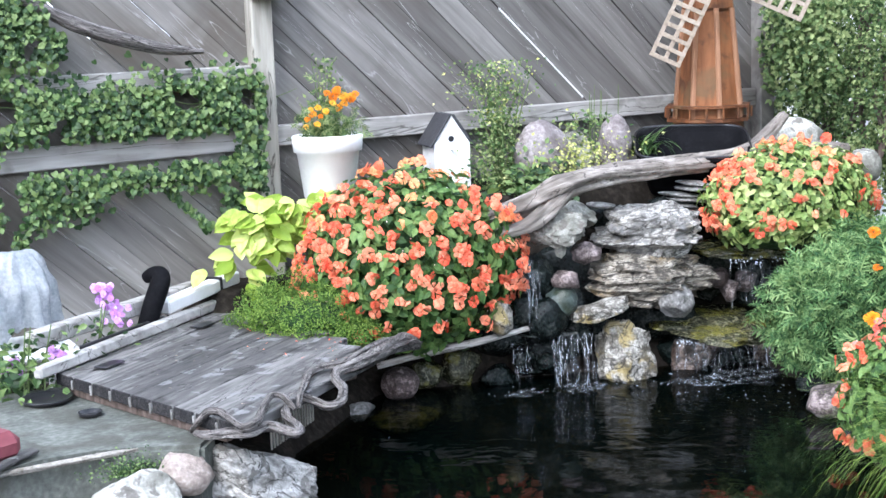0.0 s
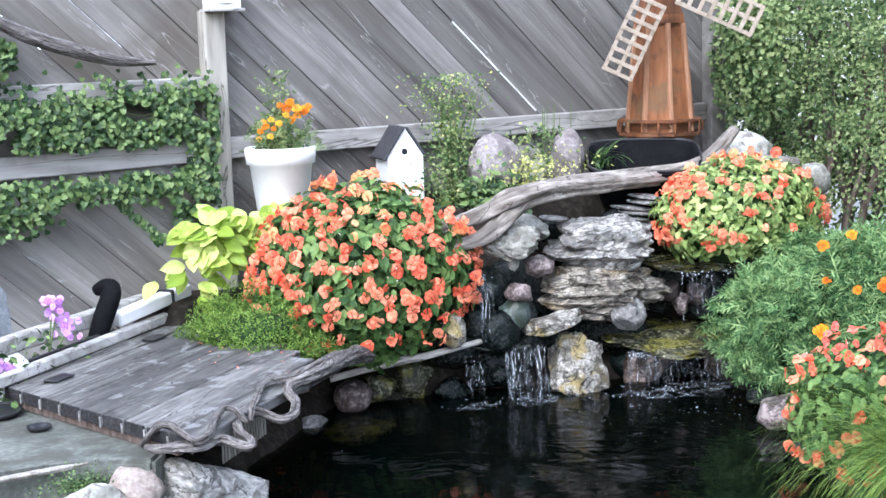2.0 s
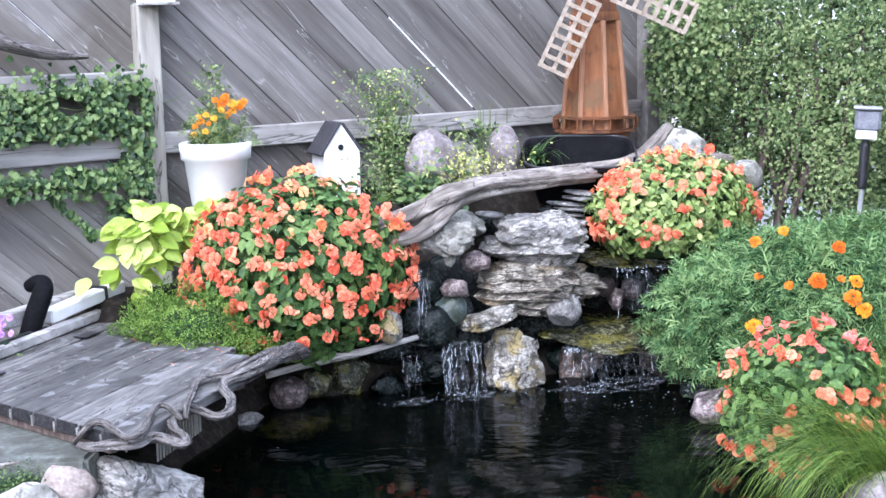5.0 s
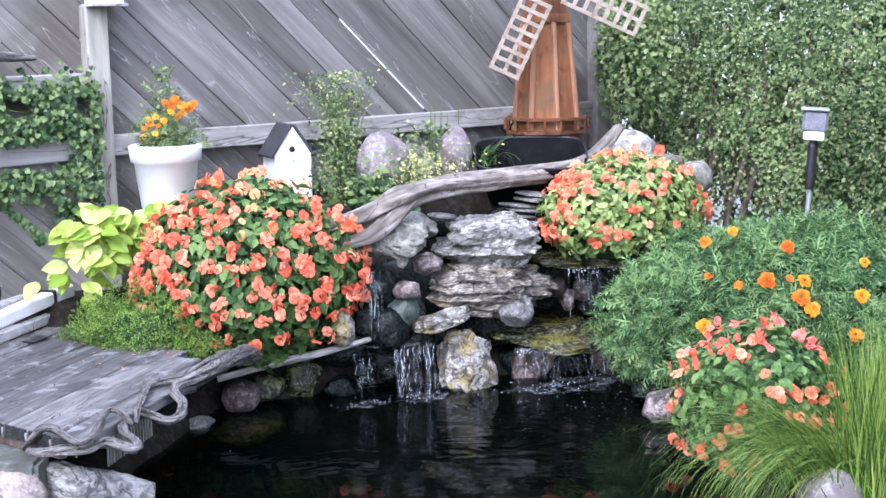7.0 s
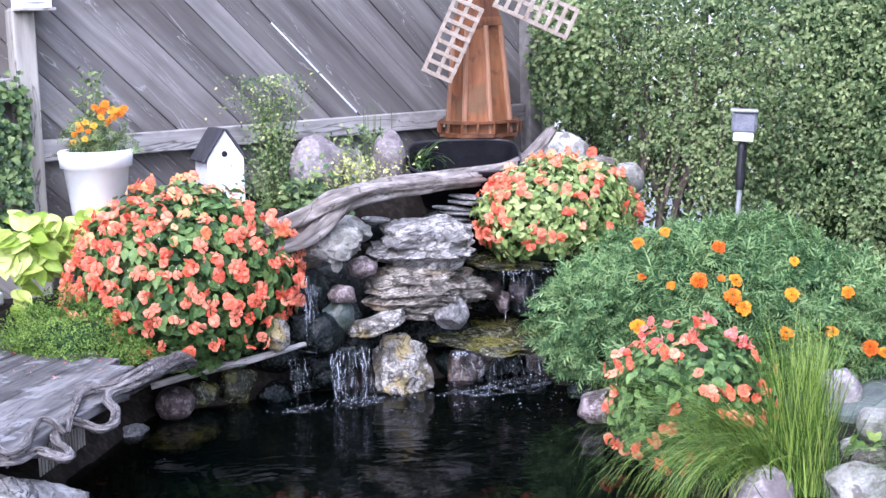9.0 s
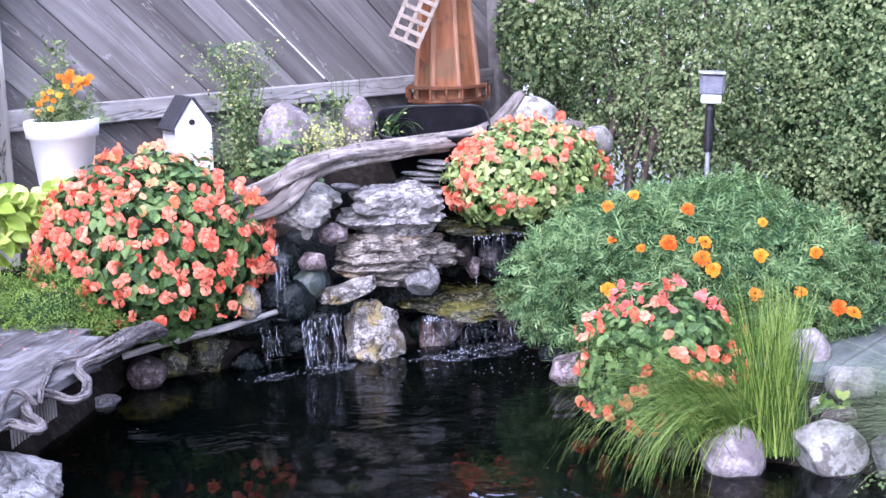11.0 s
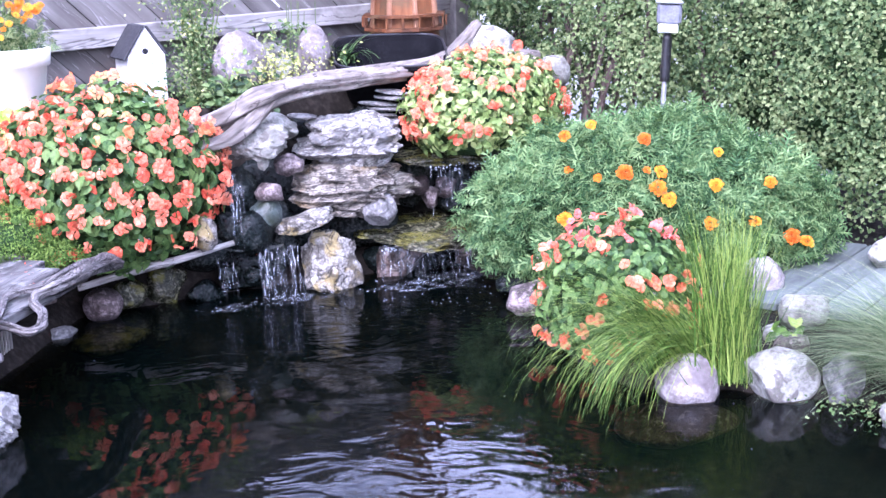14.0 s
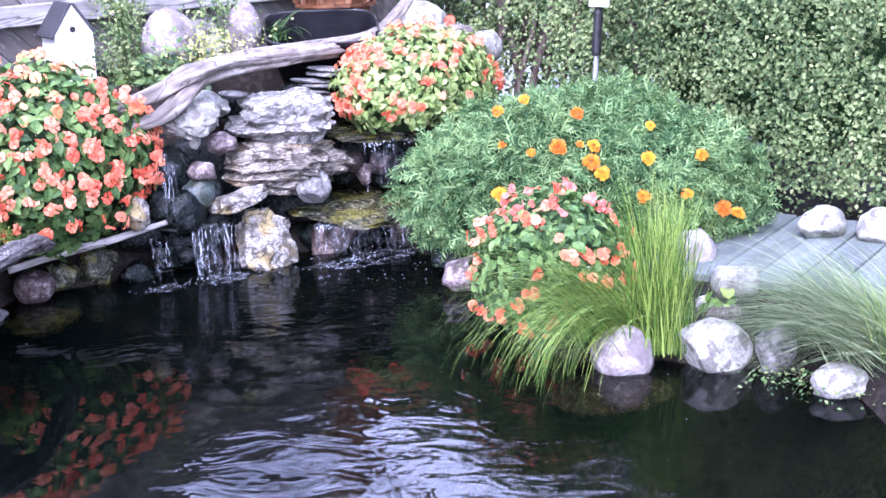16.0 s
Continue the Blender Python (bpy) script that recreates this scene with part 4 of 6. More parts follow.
weed = thing("leafy_weed", (0.76, 4.48, 0.28), "dark leafy weeds at the slab's edge", "plant")
q = random.Random(61)
ms = [facing((q.gauss(0, 0.10), q.gauss(0.08, 0.10), q.uniform(0.0, 0.14)), (q.gauss(-0.2, 0.6), q.gauss(-0.6, 0.5), 0.7), q.uniform(0.02, 0.05), q.uniform(0, 360)) for _ in range(260)]
part("foliage", scatter(*OVATE, ms), L_IVY, weed)
for k in range(7):
    x = q.gauss(0, 0.08)
    part("stem", tube([(x, 0.03, 0), (x * 1.1, 0.02, 0.12), (x * 1.3, 0.0, 0.24)], [0.004, 0.003, 0.002], k, 6, 0, 0.1, 4), STEM, weed)

# ---- ivy and driftwood on the fence ----
ivy = thing("ivy", (1.0, 5.30, 0.6), "green ivy climbing over the fence rails", "ivy")
q = random.Random(21)
ms = []


def ivy_band(n, x0, x1, zc, half, taper=0.0):
    for _ in range(n):
        x = q.uniform(x0, x1)
        z = zc(x) + q.gauss(0, half) * (1 - taper * (x - x0) / (x1 - x0))
        if 0.952 < z < 1.05 and x < 1.86 and noise.noise(Vector((x * 7, 2, z * 3))) < 0.38:
            continue
        if noise.noise(Vector((x * 9, 0, z * 8 + 3))) < -0.17 - 0.2 * (x - 0.5):
            continue
        ms.append(facing((x - 1.0, q.uniform(-0.075, 0.0), z - 0.6), (q.gauss(-0.25, 0.3), -1, q.gauss(0.35, 0.3)), q.uniform(0.015, 0.029), 180 + q.gauss(0, 45), q.uniform(-15, 10)))


ivy_band(4300, 0.45, 1.985, lambda x: 1.175 + 0.01 * math.sin(x * 8), 0.062)
ivy_band(800, 0.45, 1.98, lambda x: 1.10, 0.05)
ivy_band(1280, 0.5, 1.20, lambda x: 1.43, 0.13, 0.8)
ivy_band(800, 0.8, 1.14, lambda x: 1.53, 0.07, 0.3)
ivy_band(1760, 0.55, 1.98, lambda x: 0.89 + 0.015 * math.sin(x * 9), 0.03)
ivy_band(900, 0.5, 1.35, lambda x: 0.74 + 0.13 * (x - 0.6), 0.085, 0.55)
ivy_band(420, 0.5, 1.0, lambda x: 0.64, 0.07, 0.5)
ivy_band(560, 1.80, 1.97, lambda x: 0.85, 0.07)
ivy_band(300, 1.9, 1.99, lambda x: 1.08, 0.09)
for _ in range(60):
    u = q.random()
    ms.append(facing((1.55 + 0.2 * u + q.gauss(0, 0.012) - 1.0, -0.02, 0.86 - 0.2 * u - 0.6), (q.gauss(0, 0.3), -1, 0.3), q.uniform(0.022, 0.036), 180 + q.gauss(0, 40)))
part("foliage", scatter(*HEART, ms), L_IVY, ivy)
for k in range(5):
    x = 0.5 + 0.3 * k
    part("vine", tube([(x - 1, -0.01, 0.55), (x - 0.85, -0.015, 0.60), (x - 0.7, -0.012, 0.57), (x - 0.55, -0.015, 0.61)], [0.003, 0.0025, 0.002, 0.001], k, 6, 0.1, 0.2, 6), STEM, ivy)

tagged(part("fence_driftwood", tube([(0.78, 5.27, 1.76), (1.10, 5.255, 1.575), (1.24, 5.25, 1.50), (1.43, 5.25, 1.435), (1.60, 5.255, 1.392), (1.745, 5.255, 1.378)], [0.02, 0.022, 0.03, 0.029, 0.022, 0.009], 4, 16, 0.2, 0.35), DRIFT, smooth=True), "long grey piece of driftwood hung on the fence", "driftwood")

# ---- pot, birdhouse, windmill ----
pot = thing("flower_pot", (2.195, 5.10, 0.763), "white plastic flower pot with marigolds", "flower pot")
part("pot_body", lathe([(0.0, 0.0), (0.098, 0.0), (0.105, 0.01), (0.127, 0.19), (0.14, 0.195), (0.146, 0.255), (0.14, 0.262), (0.13, 0.255), (0.122, 0.22), (0.0, 0.215)], 40), WHITE, pot, smooth=True)
part("soil", lathe([(0.0, 0.235), (0.08, 0.23), (0.126, 0.225)], 24), SOIL, pot)
q = random.Random(31)
ms = [facing((q.gauss(0.01, 0.055), q.gauss(0, 0.05), 0.24 + abs(q.gauss(0, 0.075))), (q.gauss(0, 1), q.gauss(-0.4, 1), 0.8), q.uniform(0.03, 0.055), q.uniform(0, 360)) for _ in range(330)]
part("foliage", scatter(*feather(), ms), L_SHRUB, pot)
ms = [facing((q.gauss(0.0, 0.03), q.gauss(0.02, 0.03), 0.34 + q.uniform(0, 0.24)), (q.gauss(0, 1), q.gauss(-0.4, 1), 0.8), q.uniform(0.012, 0.026), q.uniform(0, 360)) for _ in range(130)]
tagged(part("wispy_sprig", scatter(*SMALL, ms), L_SHRUB, pot), kind="stuff")
for k in range(5):
    part("stem", tube([(0.01 * k - 0.03, 0, 0.24), (0.012 * k - 0.03, 0.01, 0.4), (0.02 * k - 0.045, 0.02, 0.56)], [0.003, 0.002, 0.001], k, 5, 0, 0, 4), STEM, pot)
first = None
for x, y, z, r in ((0.02, -0.04, 0.415, 0.024), (-0.01, -0.04, 0.43, 0.016), (0.075, -0.03, 0.41, 0.02), (0.105, -0.02, 0.405, 0.024), (0.09, -0.05, 0.40, 0.02), (0.06, -0.05, 0.385, 0.018), (-0.08, -0.05, 0.35, 0.018), (-0.07, -0.07, 0.31, 0.015), (-0.1, -0.04, 0.33, 0.014), (0.045, -0.02, 0.43, 0.016), (-0.05, -0.06, 0.34, 0.013), (0.03, -0.06, 0.37, 0.018), (0.0, -0.07, 0.39, 0.017), (0.055, -0.06, 0.415, 0.022), (0.12, -0.03, 0.42, 0.017), (-0.03, -0.07, 0.36, 0.016), (-0.06, -0.06, 0.375, 0.015), (0.03, -0.05, 0.44, 0.02), (-0.11, -0.05, 0.30, 0.014), (-0.09, -0.06, 0.37, 0.012)):
    m = facing((x, y, z), (-0.3 + q.gauss(0, 0.3), -0.6, 0.7), r * 0.85, q.uniform(0, 360))
    if first is None:
        first = part("marigold_head", pompom_mesh(), P_AMBER, pot, "amber marigold head")
        first.matrix_local = m
    else:
        again(first, m)

bh = thing("birdhouse", (2.795, 5.19, 0.78), "white wooden birdhouse with a dark grey roof", "birdhouse", rz=-11)
hb = bmesh.new()
prof = [(-0.08, -0.045), (0.08, -0.045), (0.08, 0.165), (0.0, 0.285), (-0.08, 0.165)]
f = hb.faces.new([hb.verts.new((x, -0.08, z)) for x, z in prof])
e = bmesh.ops.extrude_face_region(hb, geom=[f])
bmesh.ops.translate(hb, verts=[v for v in e["geom"] if isinstance(v, bmesh.types.BMVert)], vec=(0, 0.18, 0))
bmesh.ops.recalc_face_normals(hb, faces=hb.faces)
part("housing", hb, WHITE_WOOD, bh)
for s in (-1, 1):
    ro = part("roof", boxed((0.165, 0.2, 0.012), None, 0.003), GREY_ROOF, bh, "dark grey roof board")
    ro.matrix_local = pose(s * 0.0465, 0.012, 0.217, 0, s * 55.8, 0) @ pose(0, 0, 0.006)
part("entrance_hole", lathe([(0.0, 0.002), (0.0125, 0.002), (0.0125, -0.002), (0.0, -0.002)], 20), BLACK, bh).matrix_local = pose(-0.004, -0.0815, 0.185, 90, 0, 0)
part("perch", lathe([(0.0, 0.0), (0.005, 0.0), (0.005, 0.05), (0.0, 0.05)], 10), WHITE_WOOD, bh).matrix_local = pose(-0.004, -0.08, 0.14, 90, 0, 0)

mill = thing("toy_windmill", (4.10, 5.02, 0.88), "red-brown cedar garden windmill with pale lattice sails", "windmill", rz=-30)


def taper(r0, r1, z0, z1, n=8, turn=9.5):
    b = bmesh.new()
    bmesh.ops.create_cone(b, cap_ends=True, segments=n, radius1=r0, radius2=r1, depth=z1 - z0, matrix=pose(0, 0, (z0 + z1) / 2, 0, 0, turn))
    return b


part("body", taper(0.165, 0.112, 0.05, 0.60), CEDAR, mill)
part("base", taper(0.178, 0.172, 0.0, 0.085), CEDAR, mill, "dark cedar foot")
part("gallery_floor", taper(0.20, 0.20, 0.085, 0.10), CEDAR, mill)
part("gallery_rail", taper(0.205, 0.205, 0.148, 0.16), CEDAR, mill)
for k in range(16):
    a = 2 * math.pi * (k + 0.5) / 16
    part("baluster", boxed((0.01, 0.01, 0.05), pose(0.197 * math.cos(a), 0.197 * math.sin(a), 0.124, 0, 0, math.degrees(a)), 0.002), CEDAR, mill)
for k in range(8):
    a = radians(9.5 + 45 * k)
    a0, a1 = Vector((0.162 * math.cos(a), 0.162 * math.sin(a), 0.10)), Vector((0.114 * math.cos(a), 0.114 * math.sin(a), 0.60))
    d = a1 - a0
    bt = part("corner_batten", boxed((0.02, 0.02, d.length), None, 0.003), CEDAR_LIGHT, mill, "lighter cedar batten")
    bt.matrix_local = Matrix.Translation((a0 + a1) / 2) @ d.to_track_quat("Z", "Y").to_matrix().to_4x4() @ pose(0, 0, 0, 0, 0, math.degrees(a))
part("cap_ring", taper(0.125, 0.12, 0.60, 0.64), CEDAR, mill)
part("cap", taper(0.115, 0.05, 0.64, 0.86), CEDAR, mill, "dark cedar cap")
part("axle", lathe([(0.0, 0.0), (0.014, 0.0), (0.014, 0.24), (0.0, 0.24)], 12), CEDAR, mill).matrix_local = pose(-0.03, 0.0, 0.795, 90, 0, 0)
hub = part("sail_hub", lathe([(0.0, -0.015), (0.03, -0.015), (0.03, 0.015), (0.0, 0.015)], 12), CEDAR, mill)
hub.matrix_local = pose(-0.03, -0.23, 0.795, 90, 0, 0)
FACE = pose(-0.03, -0.235, 0.795, 0, 0, -9)
for s in range(4):
    turn = FACE @ pose(0, 0, 0, 0, 25.5 + 90 * s, 0)
    sail = part("sail", boxed((0.02, 0.012, 0.47), pose(0, 0.004, -0.235), 0.002), SAILW, mill, "pale lattice sail")
    sail.matrix_local = turn
    for x in (-0.065, 0.0, 0.065):
        part("sail_rail", boxed((0.018, 0.008, 0.37), pose(x, -0.006, -0.285), 0.001), SAILW, sail)
    for k in range(8):
        part("sail_slat", boxed((0.15, 0.007, 0.019), pose(0, -0.013, -0.11 - 0.05 * k), 0.001), SAILW, sail)
stand = tagged(part("windmill_stand", boxed((0.36, 0.34, 0.22), None, 0.01), BLACK), "dark block under the windmill", "stand")
stand.matrix_world = pose(4.13, 5.04, 0.77, 0, 0, -30)

# black pond tub behind the log
tub = thing("pond_tub", (3.80, 4.765, 0.915), "black plastic pond tub holding dark water", "tub")
tub.matrix_world = pose(3.80, 4.765, 0.895, 14, 0, -36)


def rounded(profile, sx, sy, n=48, power=0.45):
    """A tub with a rounded oblong plan from (share of the plan, height) pairs."""
    v, f = [], []
    for k, z in profile:
        for j in range(n):
            c, d = math.cos(2 * math.pi * j / n), math.sin(2 * math.pi * j / n)
            v.append((math.copysign(abs(c) ** power, c) * sx * k, math.copysign(abs(d) ** power, d) * sy * k, z))
    for a in range(len(profile) - 1):
        f += [(a * n + j, a * n + (j + 1) % n, (a + 1) * n + (j + 1) % n, (a + 1) * n + j) for j in range(n)]
    return v, f


part("shell", rounded([(0.0, -0.19), (0.76, -0.19), (0.93, -0.02), (1.0, -0.016), (1.01, -0.002), (0.985, 0.004), (0.945, 0.0), (0.93, -0.05), (0.89, -0.056), (0.87, -0.062), (0.8, -0.16), (0.0, -0.165)], 0.25, 0.22), TUB, tub, smooth=True)
part("rim", rounded([(0.985, 0.002), (1.012, 0.002), (1.02, 0.009), (1.0, 0.014), (0.985, 0.009), (0.985, 0.002)], 0.25, 0.22), BLACK, tub, "shiny black rim", smooth=True)
part("tub_water", rounded([(0.0, 0.0), (0.8, 0.0)], 0.245, 0.2), WATER, tub, "dark water in the tub").matrix_local = pose(0, 0, -0.115, -14, 0, 0)

# ---- log, rocks and the waterfall ----
tagged(part("driftwood_log", tube([(2.60, 4.62, 0.67), (2.80, 4.55, 0.735), (2.92, 4.50, 0.79), (3.12, 4.50, 0.825), (3.44, 4.55, 0.825), (3.81, 4.60, 0.83), (4.04, 4.60, 0.885), (4.205, 4.62, 1.0)], [0.03, 0.04, 0.047, 0.041, 0.038, 0.037, 0.031, 0.02], 2, 32, 0.2, 0.3), LOGW, smooth=True), "long weathered grey driftwood log across the top of the waterfall", "log")
tagged(part("driftwood_stub", tube([(4.05, 4.62, 0.80), (4.18, 4.58, 0.825), (4.34, 4.54, 0.835), (4.47, 4.50, 0.835)], [0.04, 0.045, 0.04, 0.025], 8, 18, 0.1, 0.3), LOGW, smooth=True), "short grey driftwood stub beside the log", "log")
tagged(part("driftwood_fork", tube([(2.63, 4.56, 0.62), (2.78, 4.50, 0.66), (2.90, 4.49, 0.74), (2.98, 4.50, 0.80)], [0.016, 0.03, 0.034, 0.03], 12, 20, 0.25, 0.4), LOGW, smooth=True), "cracked grey driftwood fork under the log", "log")

G = "waterfall rocks"
rock("boulder", (3.15, 4.98, 0.885), (0.128, 0.09, 0.14), 1, BLUSH_ROCK, "pale pinkish round boulder on the bed", group="bed boulders", cuts=5, sharp=0.82, rough=0.08)
rock("boulder", (3.53, 4.97, 0.88), (0.08, 0.07, 0.145), 2, BLUSH_ROCK, "pale grey upright boulder on the bed", group="bed boulders", cuts=5, sharp=0.82, rough=0.08)
rock("boulder", (3.35, 5.04, 0.84), (0.10, 0.08, 0.12), 3, PALE_ROCK, "low pale boulder between two others", group="bed boulders", cuts=5, sharp=0.82, rough=0.08)
rock("boulder", (4.36, 4.72, 0.87), (0.155, 0.10, 0.10), 4, PALE_ROCK, "white boulder behind the log", rot=(0, 12, -20), group="bed boulders", cuts=7)
rock("boulder", (4.52, 4.45, 0.76), (0.085, 0.075, 0.08), 5, PALE_ROCK, "white rounded boulder by the hedge", group="bed boulders", cuts=5, sharp=0.82, rough=0.08)
rock("top_rock", (2.93, 4.52, 0.63), (0.15, 0.11, 0.078), 11, PALE_ROCK, "blue-grey white-streaked rock on the waterfall's top", rot=(0, 2, -30), group=G, sub=5, strata=0.07, boxy=0.3, dip=20, chip=0.06)
rock("top_rock", (3.06, 4.58, 0.66), (0.075, 0.09, 0.06), 12, PALE_ROCK, "pale rounded rock on the waterfall's top", group=G)
bedded_rock("cap_rock", (3.355, 4.50, 0.575), (0.23, 0.16, 0.098), 13, WHITE_ROCK, "large white veined rock capping the waterfall", rot=(6, 7, -32), group=G, plates=4, dip=-9, slope=-0.05)
bedded_rock("layered_rock", (3.29, 4.48, 0.395), (0.22, 0.15, 0.108), 14, STRAT_ROCK, "white and grey rock split into thin layers", rot=(4, 4, -32), group=G, plates=8, dip=3, slope=0.04)
bedded_rock("layered_rock", (3.50, 4.52, 0.385), (0.17, 0.12, 0.085), 15, STRAT_ROCK, "dark layered rock beside the falling water", rot=(0, 6, -32), group=G, plates=8, dip=4)
rock("wedge_rock", (3.06, 4.42, 0.295), (0.13, 0.08, 0.036), 16, YEL_ROCK, "flat cream wedge of rock in the waterfall", rot=(6, -12, -30), group=G, boxy=0.2, sub=5)
rock("round_rock", (3.385, 4.35, 0.30), (0.075, 0.065, 0.075), 17, GREY_ROCK, "grey-brown rounded rock beside the mossy slab", group=G, rot=(0, 25, 0), cuts=9, sub=5)
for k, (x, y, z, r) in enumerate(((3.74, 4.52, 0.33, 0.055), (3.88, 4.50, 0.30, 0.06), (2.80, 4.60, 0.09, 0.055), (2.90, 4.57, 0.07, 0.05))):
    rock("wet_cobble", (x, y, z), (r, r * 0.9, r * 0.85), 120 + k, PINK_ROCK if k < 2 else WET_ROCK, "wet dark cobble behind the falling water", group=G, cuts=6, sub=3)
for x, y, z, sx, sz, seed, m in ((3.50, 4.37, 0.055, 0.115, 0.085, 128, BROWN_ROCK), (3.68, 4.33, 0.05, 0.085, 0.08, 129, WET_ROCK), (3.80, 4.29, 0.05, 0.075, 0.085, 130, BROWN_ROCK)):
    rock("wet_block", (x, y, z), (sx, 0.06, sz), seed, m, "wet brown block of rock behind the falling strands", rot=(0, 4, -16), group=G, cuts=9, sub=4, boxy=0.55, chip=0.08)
rock("corner_rock", (3.165, 4.43, 0.115), (0.145, 0.11, 0.165), 18, YEL_ROCK, "yellow-stained upright rock standing in the pond", rot=(0, 20, -30), group=G, rough=0.16, sharp=0.5, cuts=17, sub=5, boxy=0.2, chip=0.07, narrow=0.36)
rock("small_rock", (3.05, 4.50, 0.52), (0.065, 0.06, 0.045), 19, PINK_ROCK, "small reddish rock in the waterfall", group=G)
rock("small_rock", (2.94, 4.48, 0.425), (0.062, 0.06, 0.05), 20, PINK_ROCK, "small purple granite rock", group=G)
rock("small_rock", (2.925, 4.50, 0.335), (0.066, 0.06, 0.07), 21, TEAL_ROCK, "smooth greenish grey wet rock", group=G, cuts=5, rough=0.1)
rock("small_rock", (2.92, 4.49, 0.545), (0.026, 0.02, 0.035), 22, PALE_ROCK, "small pale chip of rock", group=G)
rock("small_rock", (2.62, 4.47, 0.31), (0.06, 0.05, 0.07), 23, YEL_ROCK, "yellowish rock under the flowers", group=G)
rock("small_rock", (3.79, 4.50, 0.27), (0.045, 0.045, 0.05), 24, PINK_ROCK, "small wet reddish rock under the upper slab", group=G)
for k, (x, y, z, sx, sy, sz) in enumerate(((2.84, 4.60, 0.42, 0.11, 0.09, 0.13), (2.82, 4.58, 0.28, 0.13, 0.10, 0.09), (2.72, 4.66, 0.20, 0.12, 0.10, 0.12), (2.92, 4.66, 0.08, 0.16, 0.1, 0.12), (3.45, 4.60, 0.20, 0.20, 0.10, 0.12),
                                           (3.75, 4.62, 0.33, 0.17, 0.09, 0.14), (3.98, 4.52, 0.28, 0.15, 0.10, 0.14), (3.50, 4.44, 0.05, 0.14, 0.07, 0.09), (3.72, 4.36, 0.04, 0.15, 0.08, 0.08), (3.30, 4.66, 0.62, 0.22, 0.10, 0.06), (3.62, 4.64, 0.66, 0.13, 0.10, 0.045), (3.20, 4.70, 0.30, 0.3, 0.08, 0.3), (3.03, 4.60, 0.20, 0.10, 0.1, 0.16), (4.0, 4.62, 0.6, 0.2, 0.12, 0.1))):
    rock("wet_rock", (x, y, z), (sx, sy, sz), 40 + k, WET_ROCK, "wet rock behind the falling water, blackened like a shaded gap", rot=(0, 0, -30), group=G, sub=3)
for k, (x, y, z, sx) in enumerate(((3.60, 4.60, 0.70, 0.12), (3.64, 4.58, 0.722, 0.11), (3.20, 4.60, 0.69, 0.09), (3.63, 4.59, 0.676, 0.13), (3.66, 4.58, 0.744, 0.1), (3.61, 4.60, 0.652, 0.12), (3.65, 4.59, 0.63, 0.13))):
    rock("stone_slat", (x, y, z), (sx * 0.8, 0.06, 0.012), 60 + k, GREY_ROCK, "thin layered stone under the log", rot=(0, 6, -25), group=G, sub=3)
rock("mossy_slab", (3.66, 4.42, 0.155), (0.34, 0.27, 0.032), 70, MOSS_ROCK, "flat mossy slab with water running over it", rot=(7, 3.5, -22), group=G, rough=0.2, sharp=0.75, sub=5, chip=0.12, boxy=0.25)
rock("mossy_slab", (3.88, 4.50, 0.45), (0.28, 0.18, 0.028), 71, MOSS_ROCK, "upper flat mossy slab with water running over it", rot=(3, 3, -22), group=G, rough=0.2, sharp=0.7, sub=5, chip=0.12, boxy=0.2)
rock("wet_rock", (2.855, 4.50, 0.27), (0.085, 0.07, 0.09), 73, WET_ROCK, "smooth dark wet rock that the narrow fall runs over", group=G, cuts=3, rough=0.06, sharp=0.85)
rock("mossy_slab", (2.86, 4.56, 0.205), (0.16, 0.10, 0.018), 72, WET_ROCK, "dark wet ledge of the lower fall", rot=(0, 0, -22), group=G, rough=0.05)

G2 = "pond edge stones"
rock("round_stone", (2.285, 4.70, 0.05), (0.078, 0.075, 0.068), 80, PINK_ROCK, "round purple granite stone at the water's edge", group=G2, cuts=2, rough=0.06)
rock("edge_stone", (2.41, 4.74, 0.06), (0.085, 0.07, 0.06), 81, MOSS_ROCK, "mossy stone at the water's edge", group=G2)
rock("edge_stone", (2.58, 4.75, 0.06), (0.11, 0.08, 0.10), 82, MOSS_ROCK, "mossy brown stone at the water's edge", group=G2)
rock("edge_stone", (2.05, 4.60, -0.005), (0.07, 0.06, 0.04), 83, GREY_ROCK, "grey wet stone half under water", group=G2)
rock("edge_stone", (2.24, 4.58, -0.052), (0.17, 0.11, 0.055), 84, MOSS_ROCK, "mossy flat stone under water", group=G2)
rock("edge_stone", (2.72, 4.66, 0.02), (0.09, 0.07, 0.06), 85, WET_ROCK, "dark wet stone under the fall", group=G2)
rock("bank_stone", (1.085, 3.65, 0.215), (0.08, 0.07, 0.072), 86, BUFF_ROCK, "rounded buff stone beside the slab", group=G2, cuts=6, rough=0.08)
rock("bank_stone", (1.10, 3.80, 0.225), (0.105, 0.08, 0.075), 87, GREY_ROCK, "grey stone behind a buff one", group=G2)
rock("bank_stone", (0.92, 3.60, 0.17), (0.13, 0.09, 0.09), 88, PALE_ROCK, "large pale stone beside the slab", group=G2, cuts=5, rough=0.07)
rock("bank_stone", (1.32, 3.74, 0.115), (0.2, 0.14, 0.13), 89, BANK_ROCK, "large jagged white rock at the water's edge", rot=(0, 16, 12), group=G2, rough=0.15, sharp=0.55, cuts=14, sub=6, strata=0.04, boxy=0.3, layers=3, dip=20, chip=0.05)
rock("bank_stone", (1.20, 3.70, 0.08), (0.05, 0.05, 0.07), 90, GREY_ROCK, "small grey stone between larger ones", group=G2)
rock("bank_stone", (1.05, 3.55, 0.05), (0.2, 0.12, 0.1), 91, GREY_ROCK, "grey stone on the near bank", group=G2)
